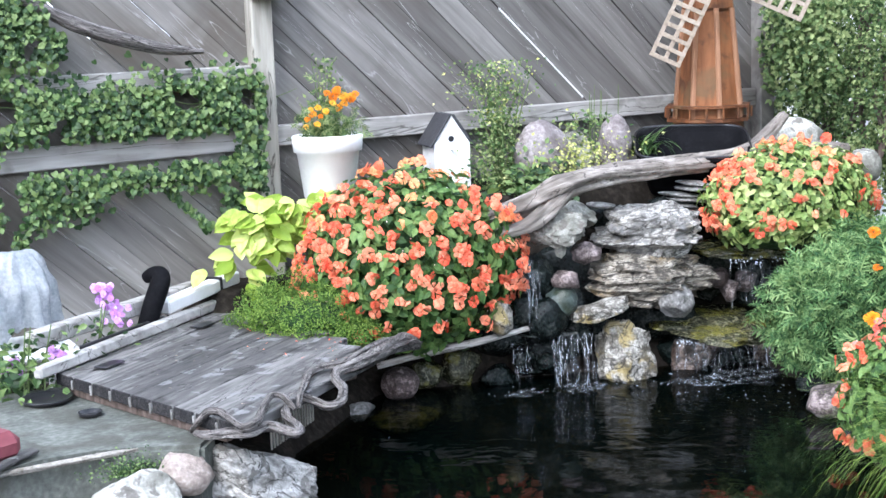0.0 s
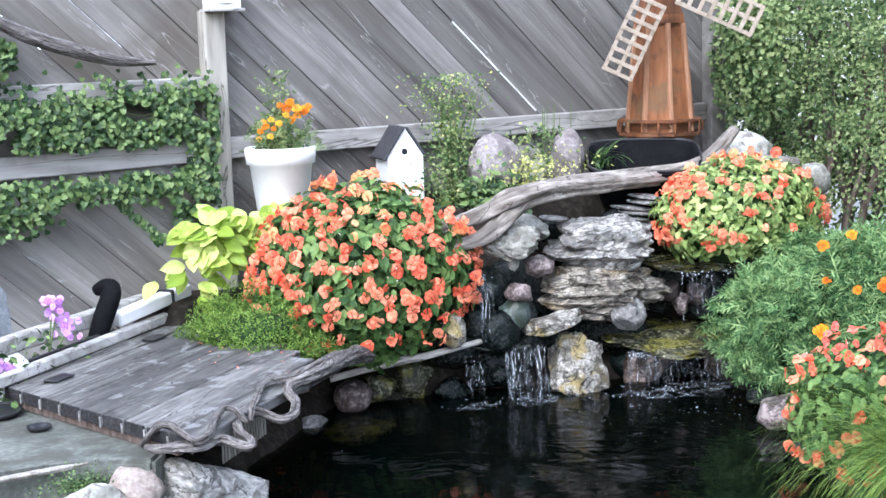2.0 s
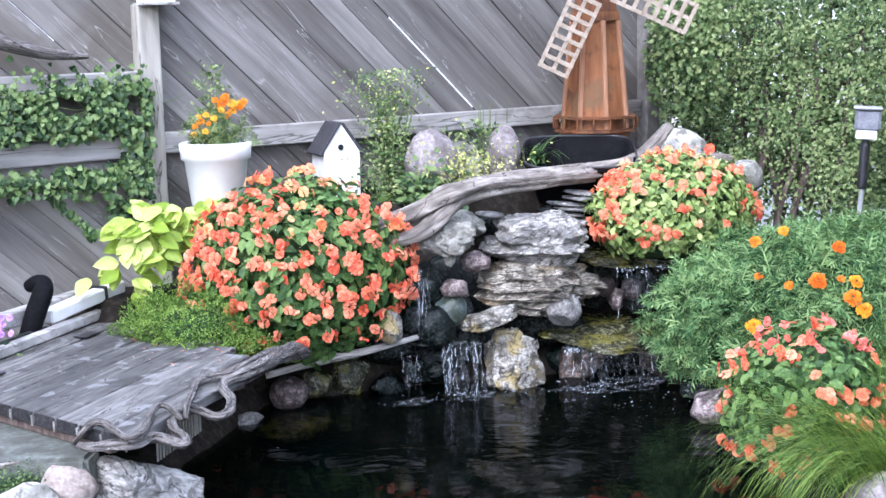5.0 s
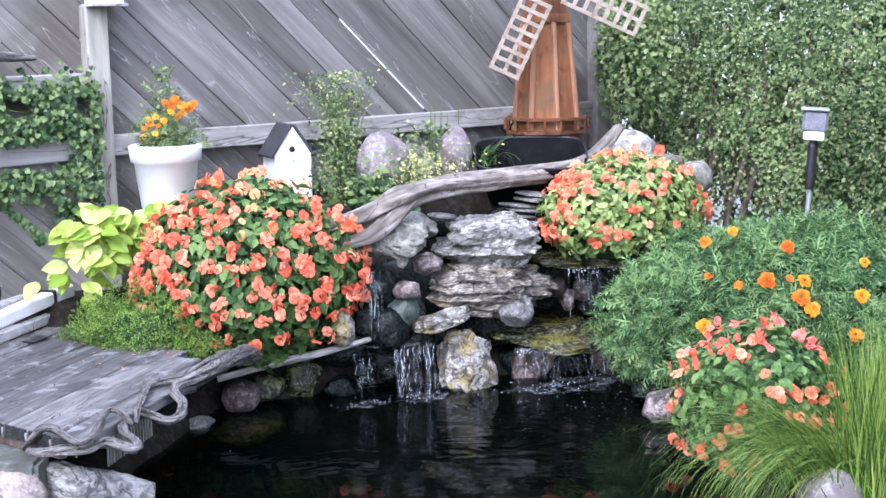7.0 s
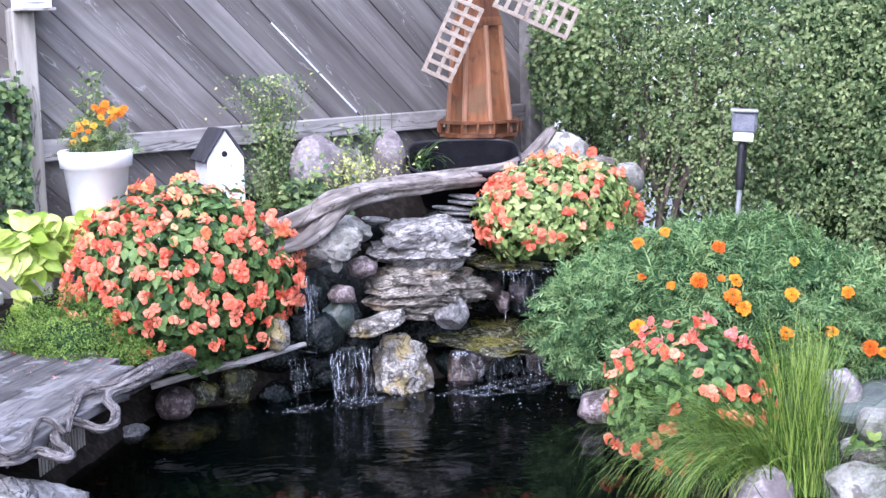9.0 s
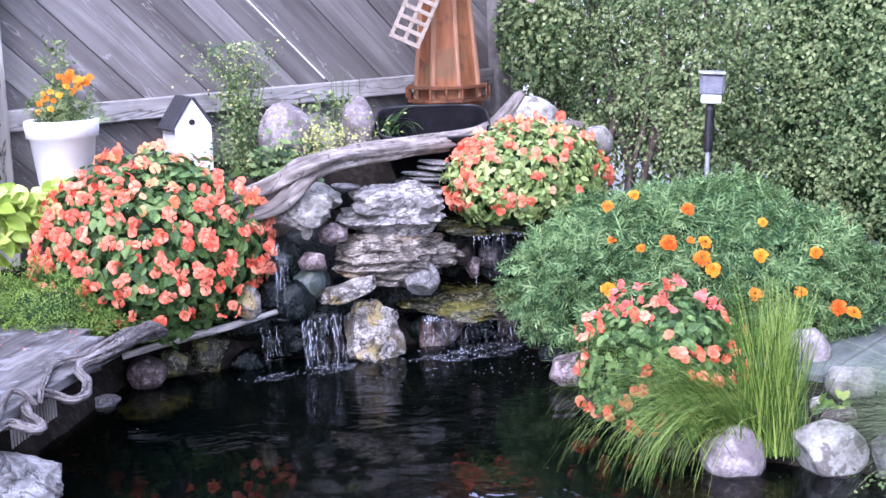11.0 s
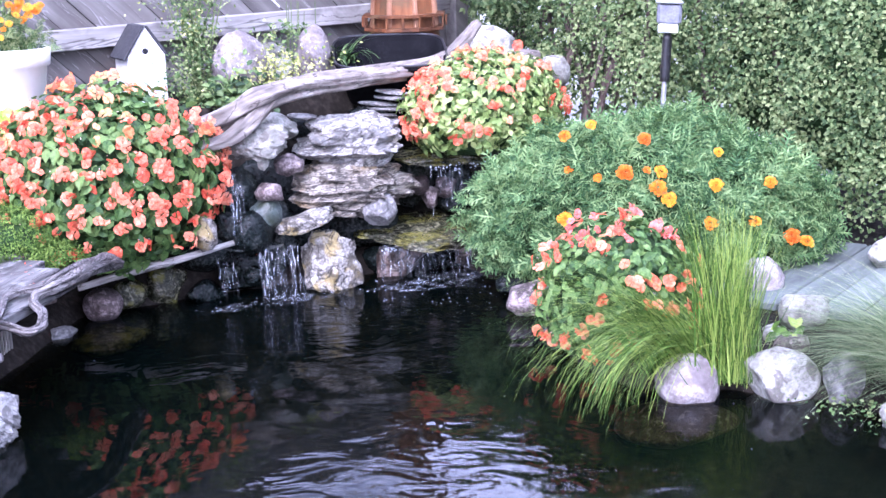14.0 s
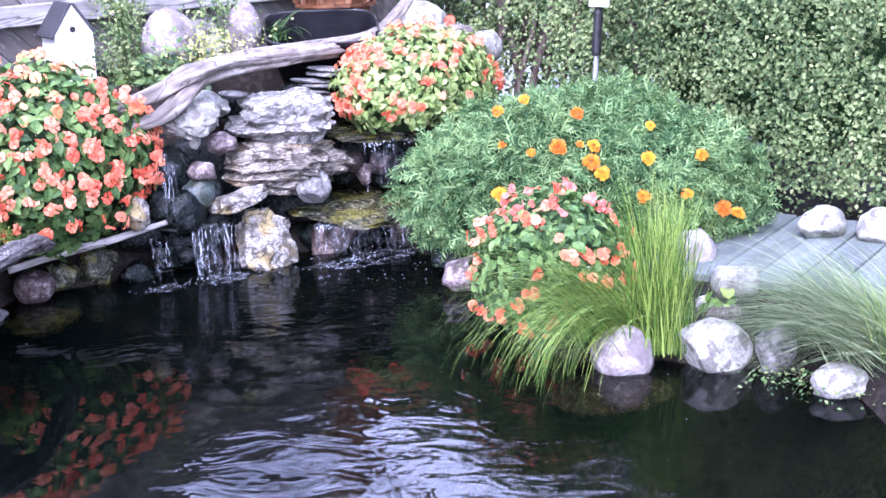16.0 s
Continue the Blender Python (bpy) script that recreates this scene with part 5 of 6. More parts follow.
rock("smooth_stone", (3.165, 2.545, 0.035), (0.1, 0.085, 0.1), 92, BLUSH_ROCK, "smooth grey stone at the water's edge", rot=(0, -10, -45), group=G2, cuts=7, rough=0.08, sharp=0.7)
rock("smooth_stone", (3.1, 2.53, -0.075), (0.2, 0.13, 0.065), 93, PINK_ROCK, "brown stone under water", group=G2, rot=(0, 0, -45), cuts=4, rough=0.05)
rock("white_stone", (3.37, 2.35, 0.05), (0.12, 0.09, 0.105), 94, PALE_ROCK, "white rounded stone at the water's edge", rot=(0, 0, -45), group=G2, cuts=6, rough=0.08)
rock("smooth_stone", (3.48, 2.20, 0.06), (0.08, 0.07, 0.09), 95, GREY_ROCK, "grey stone half hidden by grass", group=G2, cuts=5)
rock("white_stone", (3.42, 1.93, 0.03), (0.10, 0.07, 0.055), 96, PALE_ROCK, "flat pale stone at the water's edge", rot=(0, 0, -40), group=G2, cuts=6)
rock("white_stone", (3.72, 2.5, 0.165), (0.11, 0.08, 0.075), 97, PALE_ROCK, "white stone on the bank beside the path", group=G2, cuts=6)
rock("small_stone", (3.56, 2.52, 0.12), (0.04, 0.03, 0.03), 98, PALE_ROCK, "small white stone on the bank", group=G2, cuts=3)
rock("small_stone", (3.50, 2.40, 0.12), (0.07, 0.05, 0.04), 99, PINK_ROCK, "flat reddish stone on the bank", group=G2, cuts=5)
rock("smooth_stone", (3.93, 2.84, 0.16), (0.11, 0.08, 0.095), 100, BLUSH_ROCK, "pinkish grey stone beside the path", group=G2, cuts=5)
rock("white_stone", (4.50, 2.66, 0.19), (0.105, 0.09, 0.075), 101, PALE_ROCK, "white stone under the hedge", group=G2, cuts=5)
rock("white_stone", (4.60, 2.46, 0.18), (0.11, 0.09, 0.085), 102, PALE_ROCK, "pale stone under the hedge", group=G2, cuts=5)
rock("smooth_stone", (3.48, 3.57, 0.05), (0.12, 0.09, 0.08), 103, PINK_ROCK, "dark grey stone below the pink flowers", group=G2, cuts=8, sharp=0.7, rough=0.1)
rock("smooth_stone", (3.59, 3.76, 0.05), (0.085, 0.07, 0.055), 104, WET_ROCK, "dark wet stone beside the pond", group=G2, cuts=6)
rock("smooth_stone", (3.27, 3.20, 0.02), (0.12, 0.10, 0.08), 105, WET_ROCK, "dark stone below the pink flowers", group=G2)
rock("smooth_stone", (3.58, 1.70, 0.05), (0.13, 0.1, 0.08), 106, GREY_ROCK, "grey stone at the pond's far corner", group=G2)

# twisted driftwood along the deck's edge
tagged(part("twisted_driftwood", tube([(1.098, 3.598, 0.34), (1.118, 3.551, 0.34), (1.171, 3.521, 0.345), (1.23, 3.503, 0.345), (1.297, 3.525, 0.345), (1.335, 3.434, 0.34), (1.368, 3.489, 0.34), (1.37, 3.58, 0.345), (1.414, 3.69, 0.345), (1.466, 3.757, 0.35), (1.5, 3.717, 0.345), (1.523, 3.632, 0.34), (1.578, 3.66, 0.34), (1.631, 3.76, 0.345), (1.647, 3.855, 0.355), (1.684, 3.912, 0.362), (1.765, 3.953, 0.365), (1.9, 4.06, 0.36), (2.05, 4.26, 0.33), (2.15, 4.37, 0.305), (2.24, 4.44, 0.27)], [0.006, 0.01, 0.013, 0.014, 0.014, 0.012, 0.012, 0.011, 0.012, 0.012, 0.012, 0.011, 0.012, 0.011, 0.012, 0.014, 0.017, 0.022, 0.027, 0.027, 0.016], 6, 26, 0.4, 0.5, 7), DRIFT, smooth=True), "twisted grey driftwood root winding along the deck's edge", "driftwood")
tagged(part("twisted_driftwood", tube([(1.133, 3.747, 0.30), (1.133, 3.667, 0.35), (1.159, 3.651, 0.378), (1.186, 3.632, 0.38), (1.191, 3.553, 0.376), (1.201, 3.473, 0.372), (1.249, 3.498, 0.375), (1.305, 3.593, 0.38), (1.36, 3.682, 0.385), (1.396, 3.68, 0.38), (1.41, 3.61, 0.355)], [0.005, 0.008, 0.009, 0.009, 0.008, 0.008, 0.009, 0.009, 0.009, 0.009, 0.006], 9, 22, 0.4, 0.5, 7), DRIFT, smooth=True), "thin looped driftwood root lying on the deck's edge", "driftwood")
tagged(part("twisted_driftwood", tube([(1.43, 3.63, 0.35), (1.447, 3.663, 0.375), (1.515, 3.784, 0.378), (1.579, 3.902, 0.378), (1.643, 3.942, 0.378), (1.702, 3.934, 0.378), (1.787, 3.999, 0.378), (1.9, 4.1, 0.372), (2.02, 4.24, 0.35)], [0.006, 0.008, 0.009, 0.009, 0.01, 0.01, 0.012, 0.015, 0.012], 11, 22, 0.4, 0.5, 7), DRIFT, smooth=True), "crooked driftwood root lying on the deck's edge", "driftwood")
tagged(part("bleached_branch", tube([(2.16, 4.64, 0.155), (2.37, 4.55, 0.2), (2.58, 4.51, 0.222), (2.8, 4.52, 0.24)], [0.012, 0.015, 0.013, 0.008], 10, 14, 0.25, 0.4), BLEACHED, smooth=True), "straight bleached branch below the flowers", "branch")
gr = thing("plastic_grille", (1.545, 3.985, 0.15), "pale plastic comb grille under the driftwood", "grille", rz=43)
part("top_bar", boxed((0.34, 0.008, 0.014), pose(0, 0, 0.11), 0.002), PALE_ROCK, gr)
for k in range(16):
    part("tooth", boxed((0.0075, 0.006, 0.11), pose(-0.158 + 0.021 * k, 0, 0.06), 0.001), POST, gr)

# falling water
q = random.Random(51)


def curtain(name, a, b, z0, z1, n, label, w=0.006, bow=0.03):
    v, f = [], []
    A, B = Vector((*a, 0)), Vector((*b, 0))
    out = Vector((-(B - A).y, (B - A).x, 0)).normalized()
    if out.dot(Vector((-0.6, -0.75, 0))) < 0:
        out = -out
    side = (B - A).normalized()
    for _ in range(n):
        u = q.random()
        ww = w * q.uniform(0.4, 1.6)
        cut0 = q.choice((0.0, 0.0, q.uniform(0, 0.6)))
        cut1 = min(1.0, cut0 + q.uniform(0.25, 1.0))
        top, bot = z1 + (z0 - z1) * cut0 + q.uniform(-0.006, 0.006), z1 + (z0 - z1) * cut1
        b0 = len(v)
        jit = q.uniform(0, 0.02)
        for k in range(7):
            t = k / 6
            p = A.lerp(B, u) + out * (bow * math.sqrt(cut0 + (cut1 - cut0) * t) + jit) + Vector((0, 0, top + (bot - top) * t)) + side * 0.004 * math.sin(9 * t + u * 40)
            wk = ww * (0.6 + 0.6 * abs(math.sin(3 * t + 20 * u)))
            v += [tuple(p - side * wk), tuple(p + out * wk * 0.7), tuple(p + side * wk)]
        for k in range(6):
            f += [(b0 + 3 * k, b0 + 3 * k + 1, b0 + 3 * k + 4, b0 + 3 * k + 3), (b0 + 3 * k + 1, b0 + 3 * k + 2, b0 + 3 * k + 5, b0 + 3 * k + 4)]
    return tagged(part(name, (v, f), FALL_WHITE, smooth=True), label, "water", kind="stuff")


FALL_WHITE = surf("aerated_water", [(0.3, 0.34, 0.38), (0.55, 0.6, 0.65), (0.8, 0.83, 0.86)], 30, 0.12, 0.3, island=0.6, spec=0.7)
fn = FALL_WHITE.node_tree
fmix, ftr = fn.nodes.new("ShaderNodeMixShader"), fn.nodes.new("ShaderNodeBsdfTransparent")
fno, fmp, fge, frm = fn.nodes.new("ShaderNodeTexNoise"), fn.nodes.new("ShaderNodeMapping"), fn.nodes.new("ShaderNodeNewGeometry"), fn.nodes.new("ShaderNodeMapRange")
fmp.inputs["Scale"].default_value = (110, 110, 10)
fno.inputs["Scale"].default_value = 1.0
frm.inputs["From Min"].default_value, frm.inputs["From Max"].default_value, frm.inputs["To Min"].default_value, frm.inputs["To Max"].default_value = 0.45, 0.68, 0.02, 0.5
for a, b in ((fge.outputs["Position"], fmp.inputs[0]), (fmp.outputs[0], fno.inputs[0]), (fno.outputs[0], frm.inputs[0]), (frm.outputs[0], fmix.inputs[0]), (ftr.outputs[0], fmix.inputs[1]), (fn.nodes["Principled BSDF"].outputs[0], fmix.inputs[2]), (fmix.outputs[0], fn.nodes["Material Output"].inputs[0])):
    fn.links.new(a, b)


def film(name, a, b, z0, z1, label, bow=0.03, lean=0.0):
    """A thin sheet of falling water, bowed outwards, with a ragged foot."""
    A, B = Vector((*a, 0)), Vector((*b, 0))
    side = (B - A).normalized()
    out = Vector((side.y, -side.x, 0))
    v, f = [], []
    for i in range(9):
        t = i / 8
        for k in range(19):
            u = k / 18
            w = 0.008 * noise.noise(Vector((u * 9, t * 1.5, z1 * 30)))
            p = A.lerp(B, u) + out * (bow * math.sqrt(t) + w) + side * lean * t
            v.append((p.x, p.y, z1 + (z0 - z1) * t + (0.004 * math.sin(u * 31) if i == 0 else 0)))
    for i in range(8):
        f += [(i * 19 + k, i * 19 + k + 1, (i + 1) * 19 + k + 1, (i + 1) * 19 + k) for k in range(18)]
    return tagged(part(name, (v, f), FILM, smooth=True), label, "water", kind="stuff")


FROTH = FALL_WHITE.copy()
FROTH.name = "froth"
for nd in FROTH.node_tree.nodes:
    if nd.bl_idname == "ShaderNodeMapRange":
        nd.inputs["From Min"].default_value, nd.inputs["From Max"].default_value, nd.inputs["To Min"].default_value, nd.inputs["To Max"].default_value = 0.46, 0.74, 0.0, 0.26
    if nd.bl_idname == "ShaderNodeMapping":
        nd.inputs["Scale"].default_value = (26, 26, 26)
FILM = FALL_WHITE.copy()
FILM.name = "thin_water_film"
for nd in FILM.node_tree.nodes:
    if nd.bl_idname == "ShaderNodeMapRange":
        nd.inputs["From Min"].default_value, nd.inputs["From Max"].default_value, nd.inputs["To Min"].default_value, nd.inputs["To Max"].default_value = 0.52, 0.74, 0.0, 0.2
film("waterfall", (2.85, 4.48), (3.03, 4.43), 0.0, 0.205, "thin sheet of the lower fall", 0.03, 0.02)
film("waterfall", (3.36, 4.33), (3.86, 4.20), 0.0, 0.15, "thin broken sheet below the mossy slab", 0.02)
film("waterfall", (2.72, 4.55), (2.80, 4.53), 0.33, 0.53, "narrow sheet sliding over dark rock", 0.05, 0.07)
curtain("waterfall", (3.36, 4.33), (3.86, 4.20), 0.0, 0.15, 95, "thin strands of water falling from the mossy slab", 0.0016)
curtain("waterfall", (3.66, 4.37), (3.98, 4.30), 0.2, 0.45, 24, "thin strands of water falling from the upper slab", 0.0016)
curtain("waterfall", (2.86, 4.49), (3.02, 4.44), 0.0, 0.20, 34, "lower white fall into the pond", 0.0017)
curtain("waterfall", (2.66, 4.52), (2.80, 4.50), 0.0, 0.19, 14, "thin strands of water at the ledge", 0.0011)
curtain("waterfall", (2.76, 4.52), (2.83, 4.51), 0.21, 0.52, 10, "narrow fall down the dark rocks", 0.0015, 0.04)


def foam(name, cx, cy, rx, ry, n, size, label, rz=-20):
    v, f = [], []
    c, s = math.cos(radians(rz)), math.sin(radians(rz))
    for _ in range(n):
        x, y = q.gauss(0, rx), q.gauss(0, ry)
        x, y = cx + c * x - s * y, cy + s * x + c * y
        r = size * q.uniform(0.35, 1.3)
        b = len(v)
        for a in range(8):
            k = r * q.uniform(0.75, 1.2)
            v.append((x + k * math.cos(a * 0.785), y + k * math.sin(a * 0.785), 0.0015))
        v.append((x, y, 0.002 + r * 0.25))
        f += [(b + a, b + (a + 1) % 8, b + 8) for a in range(8)]
    return tagged(part(name, (v, f), FOAM, smooth=True), label, "foam", kind="stuff")


def beads(a, b, z, n, label):
    """Drops hanging along a slab's lip."""
    w = bmesh.new()
    for _ in range(n):
        u = q.random()
        bmesh.ops.create_icosphere(w, subdivisions=1, radius=q.uniform(0.0018, 0.0042), matrix=pose(a[0] + (b[0] - a[0]) * u + q.gauss(0, 0.006), a[1] + (b[1] - a[1]) * u - 0.02 + q.gauss(0, 0.008), z - abs(q.gauss(0, 0.014))))
    return tagged(part("water_drops", w, FOAM, smooth=True), label, "water", kind="stuff")


beads((3.36, 4.33), (3.86, 4.20), 0.146, 70, "bright drops along the lip of the mossy slab")
beads((3.66, 4.37), (3.98, 4.30), 0.442, 35, "bright drops along the lip of the upper slab")
foam("foam", 2.93, 4.40, 0.09, 0.035, 40, 0.003, "white foam where the fall meets the pond")
foam("foam", 2.70, 4.45, 0.07, 0.03, 22, 0.0025, "white foam at the ledge")
foam("foam", 3.56, 4.17, 0.19, 0.05, 70, 0.003, "foam below the mossy slab")
foam("bubbles", 3.3, 3.95, 0.3, 0.2, 120, 0.0033, "small white bubbles drifting on the water")
foam("bubbles", 2.5, 3.2, 0.5, 0.5, 60, 0.0025, "specks floating on the water")


def churned(name, cx, cy, rx, ry, rz, seed, label):
    """A low ragged patch of churned water under a fall."""
    b = rock_mesh((rx, ry, 0.004), seed, 0, 0.7, sub=5)
    o = part(name, b, FROTH, smooth=True)
    o.matrix_world = pose(cx, cy, 0.001, 0, 0, rz)
    return tagged(o, label, "foam", kind="stuff")


churned("churned_water", 3.55, 4.15, 0.22, 0.08, -16, 404, "churned water below the mossy slab")
churned("churned_water", 2.95, 4.38, 0.1, 0.06, -18, 401, "churned white water at the foot of the lower fall")
churned("churned_water", 2.70, 4.44, 0.06, 0.04, -8, 402, "churned water at the ledge")

# ---- plants ----
flowering_bush("impatiens_bush", (2.37, 4.73, 0.51), (0.46, 0.36, 0.385), 3300, 430, L_IMP, 0.054, [P_CORAL, P_ORANGE], 0.0215, "large mound of coral impatiens in full bloom", 3, low=-0.6)
flowering_bush("impatiens_bush", (4.02, 4.38, 0.655), (0.415, 0.27, 0.255), 4600, 165, L_IMP_SUNLIT, 0.036, [P_CORAL, P_ORANGE], 0.019, "mound of coral and apricot impatiens above the slab", 4, low=-0.42)
flowering_bush("impatiens_bush", (3.31, 2.97, 0.22), (0.28, 0.27, 0.26), 1700, 160, L_IMP, 0.042, [P_CORAL, P_PINK], 0.0165, "salmon-pink impatiens leaning over the pond", 5, low=-0.7)


def marigold_bush(at, rz, size, seed):
    q = random.Random(seed)
    b = thing("marigold_bush", at, "large feathery marigold bush with orange flowers", "plant", rz=rz)
    ms = []
    for p, n in dome_points(6600, size, q, -0.7, 0.16, seed):
        r = 1 - abs(q.gauss(0, 0.10))
        nn = (n + Vector((q.gauss(0, 0.4), q.gauss(0, 0.4), 0.3 + q.gauss(0, 0.3)))).normalized()
        ms.append(facing(p * r, nn, q.uniform(0.05, 0.088), q.uniform(0, 360), q.uniform(5, 60)))
    v, f = feather()
    part("foliage", scatter(v, f, ms), L_MARI, b)
    # dark core painted as the bush's inner shade
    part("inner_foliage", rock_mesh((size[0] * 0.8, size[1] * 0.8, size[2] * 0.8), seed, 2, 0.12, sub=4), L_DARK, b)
    return b


mb = marigold_bush((4.02, 3.44, 0.30), -49, (0.69, 0.375, 0.38), 8)
# heads on the bush's skin, placed to fit the camera's view: place and radius
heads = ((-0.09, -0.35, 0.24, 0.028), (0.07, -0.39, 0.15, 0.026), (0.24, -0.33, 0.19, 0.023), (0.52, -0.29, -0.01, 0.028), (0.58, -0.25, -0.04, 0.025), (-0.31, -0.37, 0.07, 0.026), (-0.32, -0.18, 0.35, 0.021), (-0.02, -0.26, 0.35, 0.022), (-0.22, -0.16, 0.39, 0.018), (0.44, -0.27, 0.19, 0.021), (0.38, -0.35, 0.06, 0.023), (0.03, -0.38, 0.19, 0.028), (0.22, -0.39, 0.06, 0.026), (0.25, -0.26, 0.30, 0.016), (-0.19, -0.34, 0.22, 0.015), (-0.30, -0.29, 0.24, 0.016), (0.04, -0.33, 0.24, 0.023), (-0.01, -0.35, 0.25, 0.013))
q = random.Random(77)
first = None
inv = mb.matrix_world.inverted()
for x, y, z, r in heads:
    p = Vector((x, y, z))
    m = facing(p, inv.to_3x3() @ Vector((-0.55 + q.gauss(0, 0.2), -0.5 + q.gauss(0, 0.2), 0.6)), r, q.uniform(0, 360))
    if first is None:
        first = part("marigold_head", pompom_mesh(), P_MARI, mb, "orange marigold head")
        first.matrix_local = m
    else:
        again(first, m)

# lime hosta
hosta = thing("hosta", (1.895, 5.06, 0.505), "lime-yellow hosta beside the fence post", "plant")
q = random.Random(91)


def hosta_leaf():
    v, f = [], []
    for i in range(7):
        t = i / 6
        w = 0.33 * math.sin(math.pi * min(1, t ** 0.85 * 0.97 + 0.03)) ** 0.85
        for j in (-1, -0.5, 0, 0.5, 1):
            v.append((j * w, t * 1.1, 0.10 * abs(j) + 0.25 * t - 0.42 * t * t + 0.03 * math.sin(9 * t + j * 3)))
    for i in range(6):
        f += [(i * 5 + j, i * 5 + j + 1, i * 5 + j + 6, i * 5 + j + 5) for j in range(4)]
    return v, f


lf = None
for k in range(135):
    crown = Vector((-0.14, 0.0, 0.06)) if k % 8 == 0 else Vector((-0.03, 0.0, 0.2)) if k % 8 < 5 else Vector((0.12, 0.0, 0.24))
    a = q.uniform(0, 2 * math.pi)
    d = Vector((math.cos(a), q.gauss(-0.2, 0.3), math.sin(a)))
    z = Vector((q.gauss(-0.2, 0.3), -0.7 + q.gauss(0, 0.2), 0.7 + q.gauss(0, 0.2)))
    y = Vector((d.x, d.y - 0.25, 0.4 * d.z - 0.22 + q.gauss(0, 0.15)))
    y = (y - z.normalized() * y.dot(z.normalized()) * 0.8).normalized()
    z = (z - y * y.dot(z)).normalized()
    x = y.cross(z).normalized()
    z = x.cross(y)
    r = q.uniform(0.01, 0.145)
    o = crown + Vector((d.x * r, -0.1 * q.random(), d.z * r * (0.5 if d.z > 0 else 0.75)))
    s = q.uniform(0.068, 0.1)
    m = Matrix(((x.x * s, y.x * s, z.x * s, o.x), (x.y * s, y.y * s, z.y * s, o.y), (x.z * s, y.z * s, z.z * s, o.z), (0, 0, 0, 1)))
    if lf is None:
        lf = part("leaf", hosta_leaf(), L_HOSTA, hosta, smooth=True)
        lf.matrix_local = m
    else:
        again(lf, m)

# fine ground cover on the deck's end
gc = thing("ground_cover", (1.89, 4.65, 0.355), "fine green creeping ground cover spilling over the deck", "plant")
q = random.Random(95)
ms = []
for off, size, count in (((-0.02, 0, 0), (0.235, 0.23, 0.165), 11000), ((0.1, -0.15, -0.03), (0.13, 0.09, 0.06), 1800), ((-0.1, 0.12, 0.0), (0.16, 0.14, 0.13), 3000)):
    for p, n in dome_points(count, size, q, -0.3, 0.42, 2):
        p = p * (1 - abs(q.gauss(0, 0.09))) + Vector(off)
        ms.append(facing(p, n + Vector((q.gauss(0, 0.6), q.gauss(0, 0.6), 0.3)), (q.uniform(0.005, 0.009), q.uniform(0.009, 0.02), 0.01), q.uniform(0, 360), q.uniform(0, 60)))
part("foliage", scatter(*SMALL, ms), L_THYME, gc)
# dark lump under the leaves, coloured like the shade between them
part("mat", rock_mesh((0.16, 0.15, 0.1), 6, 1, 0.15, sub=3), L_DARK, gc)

# pale flowering shrub behind the birdhouse, and creepers on the boulders
sh = thing("pale_shrub", (2.99, 5.06, 0.70), "tall pale-leaved shrub with tiny yellow flowers", "plant")
q = random.Random(97)
ms, ys = [], []
for k in range(3900):
    z = 0.02 + 0.57 * q.random() ** 1.5
    w = 0.085 + 0.09 * z + 0.03 * math.sin(z * 14)
    if noise.noise(Vector((k % 7, z * 9, 4))) < -0.25:
        continue
    m = facing((q.gauss(0, w) * 0.62 - 0.03 * z, q.gauss(0, 0.05), z), (q.gauss(0, 1), q.gauss(-0.6, 0.7), 0.8), q.uniform(0.01, 0.021), q.uniform(0, 360))
    (ys if z > 0.32 and q.random() < 0.14 else ms).append(m)
part("foliage", scatter(*SMALL, ms), L_SHRUB, sh)
part("flower_sprays", scatter(*SMALL, ys), L_YELLOW, sh, "tiny pale yellow flowers")
for k in range(12):
    x = q.gauss(0, 0.05)
    part("stem", tube([(x * 0.4, 0, 0), (x * 0.8, q.gauss(0, 0.02), 0.25), (x * 1.5, q.gauss(0, 0.03), 0.5)], [0.005, 0.004, 0.002], k, 6, 0, 0.1, 4), STEM, sh)
lg = thing("leafy_clump", (3.05, 4.86, 0.70), "dark green leafy clump at the shrub's foot", "plant")
ms = [facing((q.gauss(0, 0.075), q.gauss(0, 0.05), abs(q.gauss(0.06, 0.05))), (q.gauss(0, 0.7), q.gauss(-0.8, 0.5), 0.8), q.uniform(0.025, 0.05), q.uniform(0, 360)) for _ in range(380)]
part("foliage", scatter(*OVATE, ms), L_IVY, lg)
cr = thing("golden_creeper", (3.27, 4.88, 0.74), "golden-leaved creeper trailing between pale boulders", "plant")
ms = [facing((q.gauss(0, 0.13), q.gauss(0, 0.05), abs(q.gauss(0.08, 0.06)) + 0.02), (q.gauss(0, 0.7), q.gauss(-0.8, 0.5), 0.8), q.uniform(0.01, 0.021), q.uniform(0, 360)) for _ in range(800)]
part("foliage", scatter(*SMALL, ms), L_YELLOW, cr)
ws = thing("wispy_herb", (3.38, 5.0, 0.78), "wispy green herb behind the boulders", "plant")
ms = [facing((q.gauss(0, 0.1), q.gauss(0, 0.04), q.uniform(0.05, 0.27)), (q.gauss(0, 1), q.gauss(-0.6, 0.7), 0.8), q.uniform(0.012, 0.028), q.uniform(0, 360)) for _ in range(330)]
part("foliage", scatter(*SMALL, ms), L_SHRUB, ws)
for k in range(8):
    x = q.gauss(0, 0.08)
    part("stem", tube([(x, 0, 0), (x + 0.01, 0, 0.2), (x + 0.015, 0, q.uniform(0.28, 0.40))], [0.003, 0.002, 0.001], k, 5, 0, 0, 4), STEM, ws)
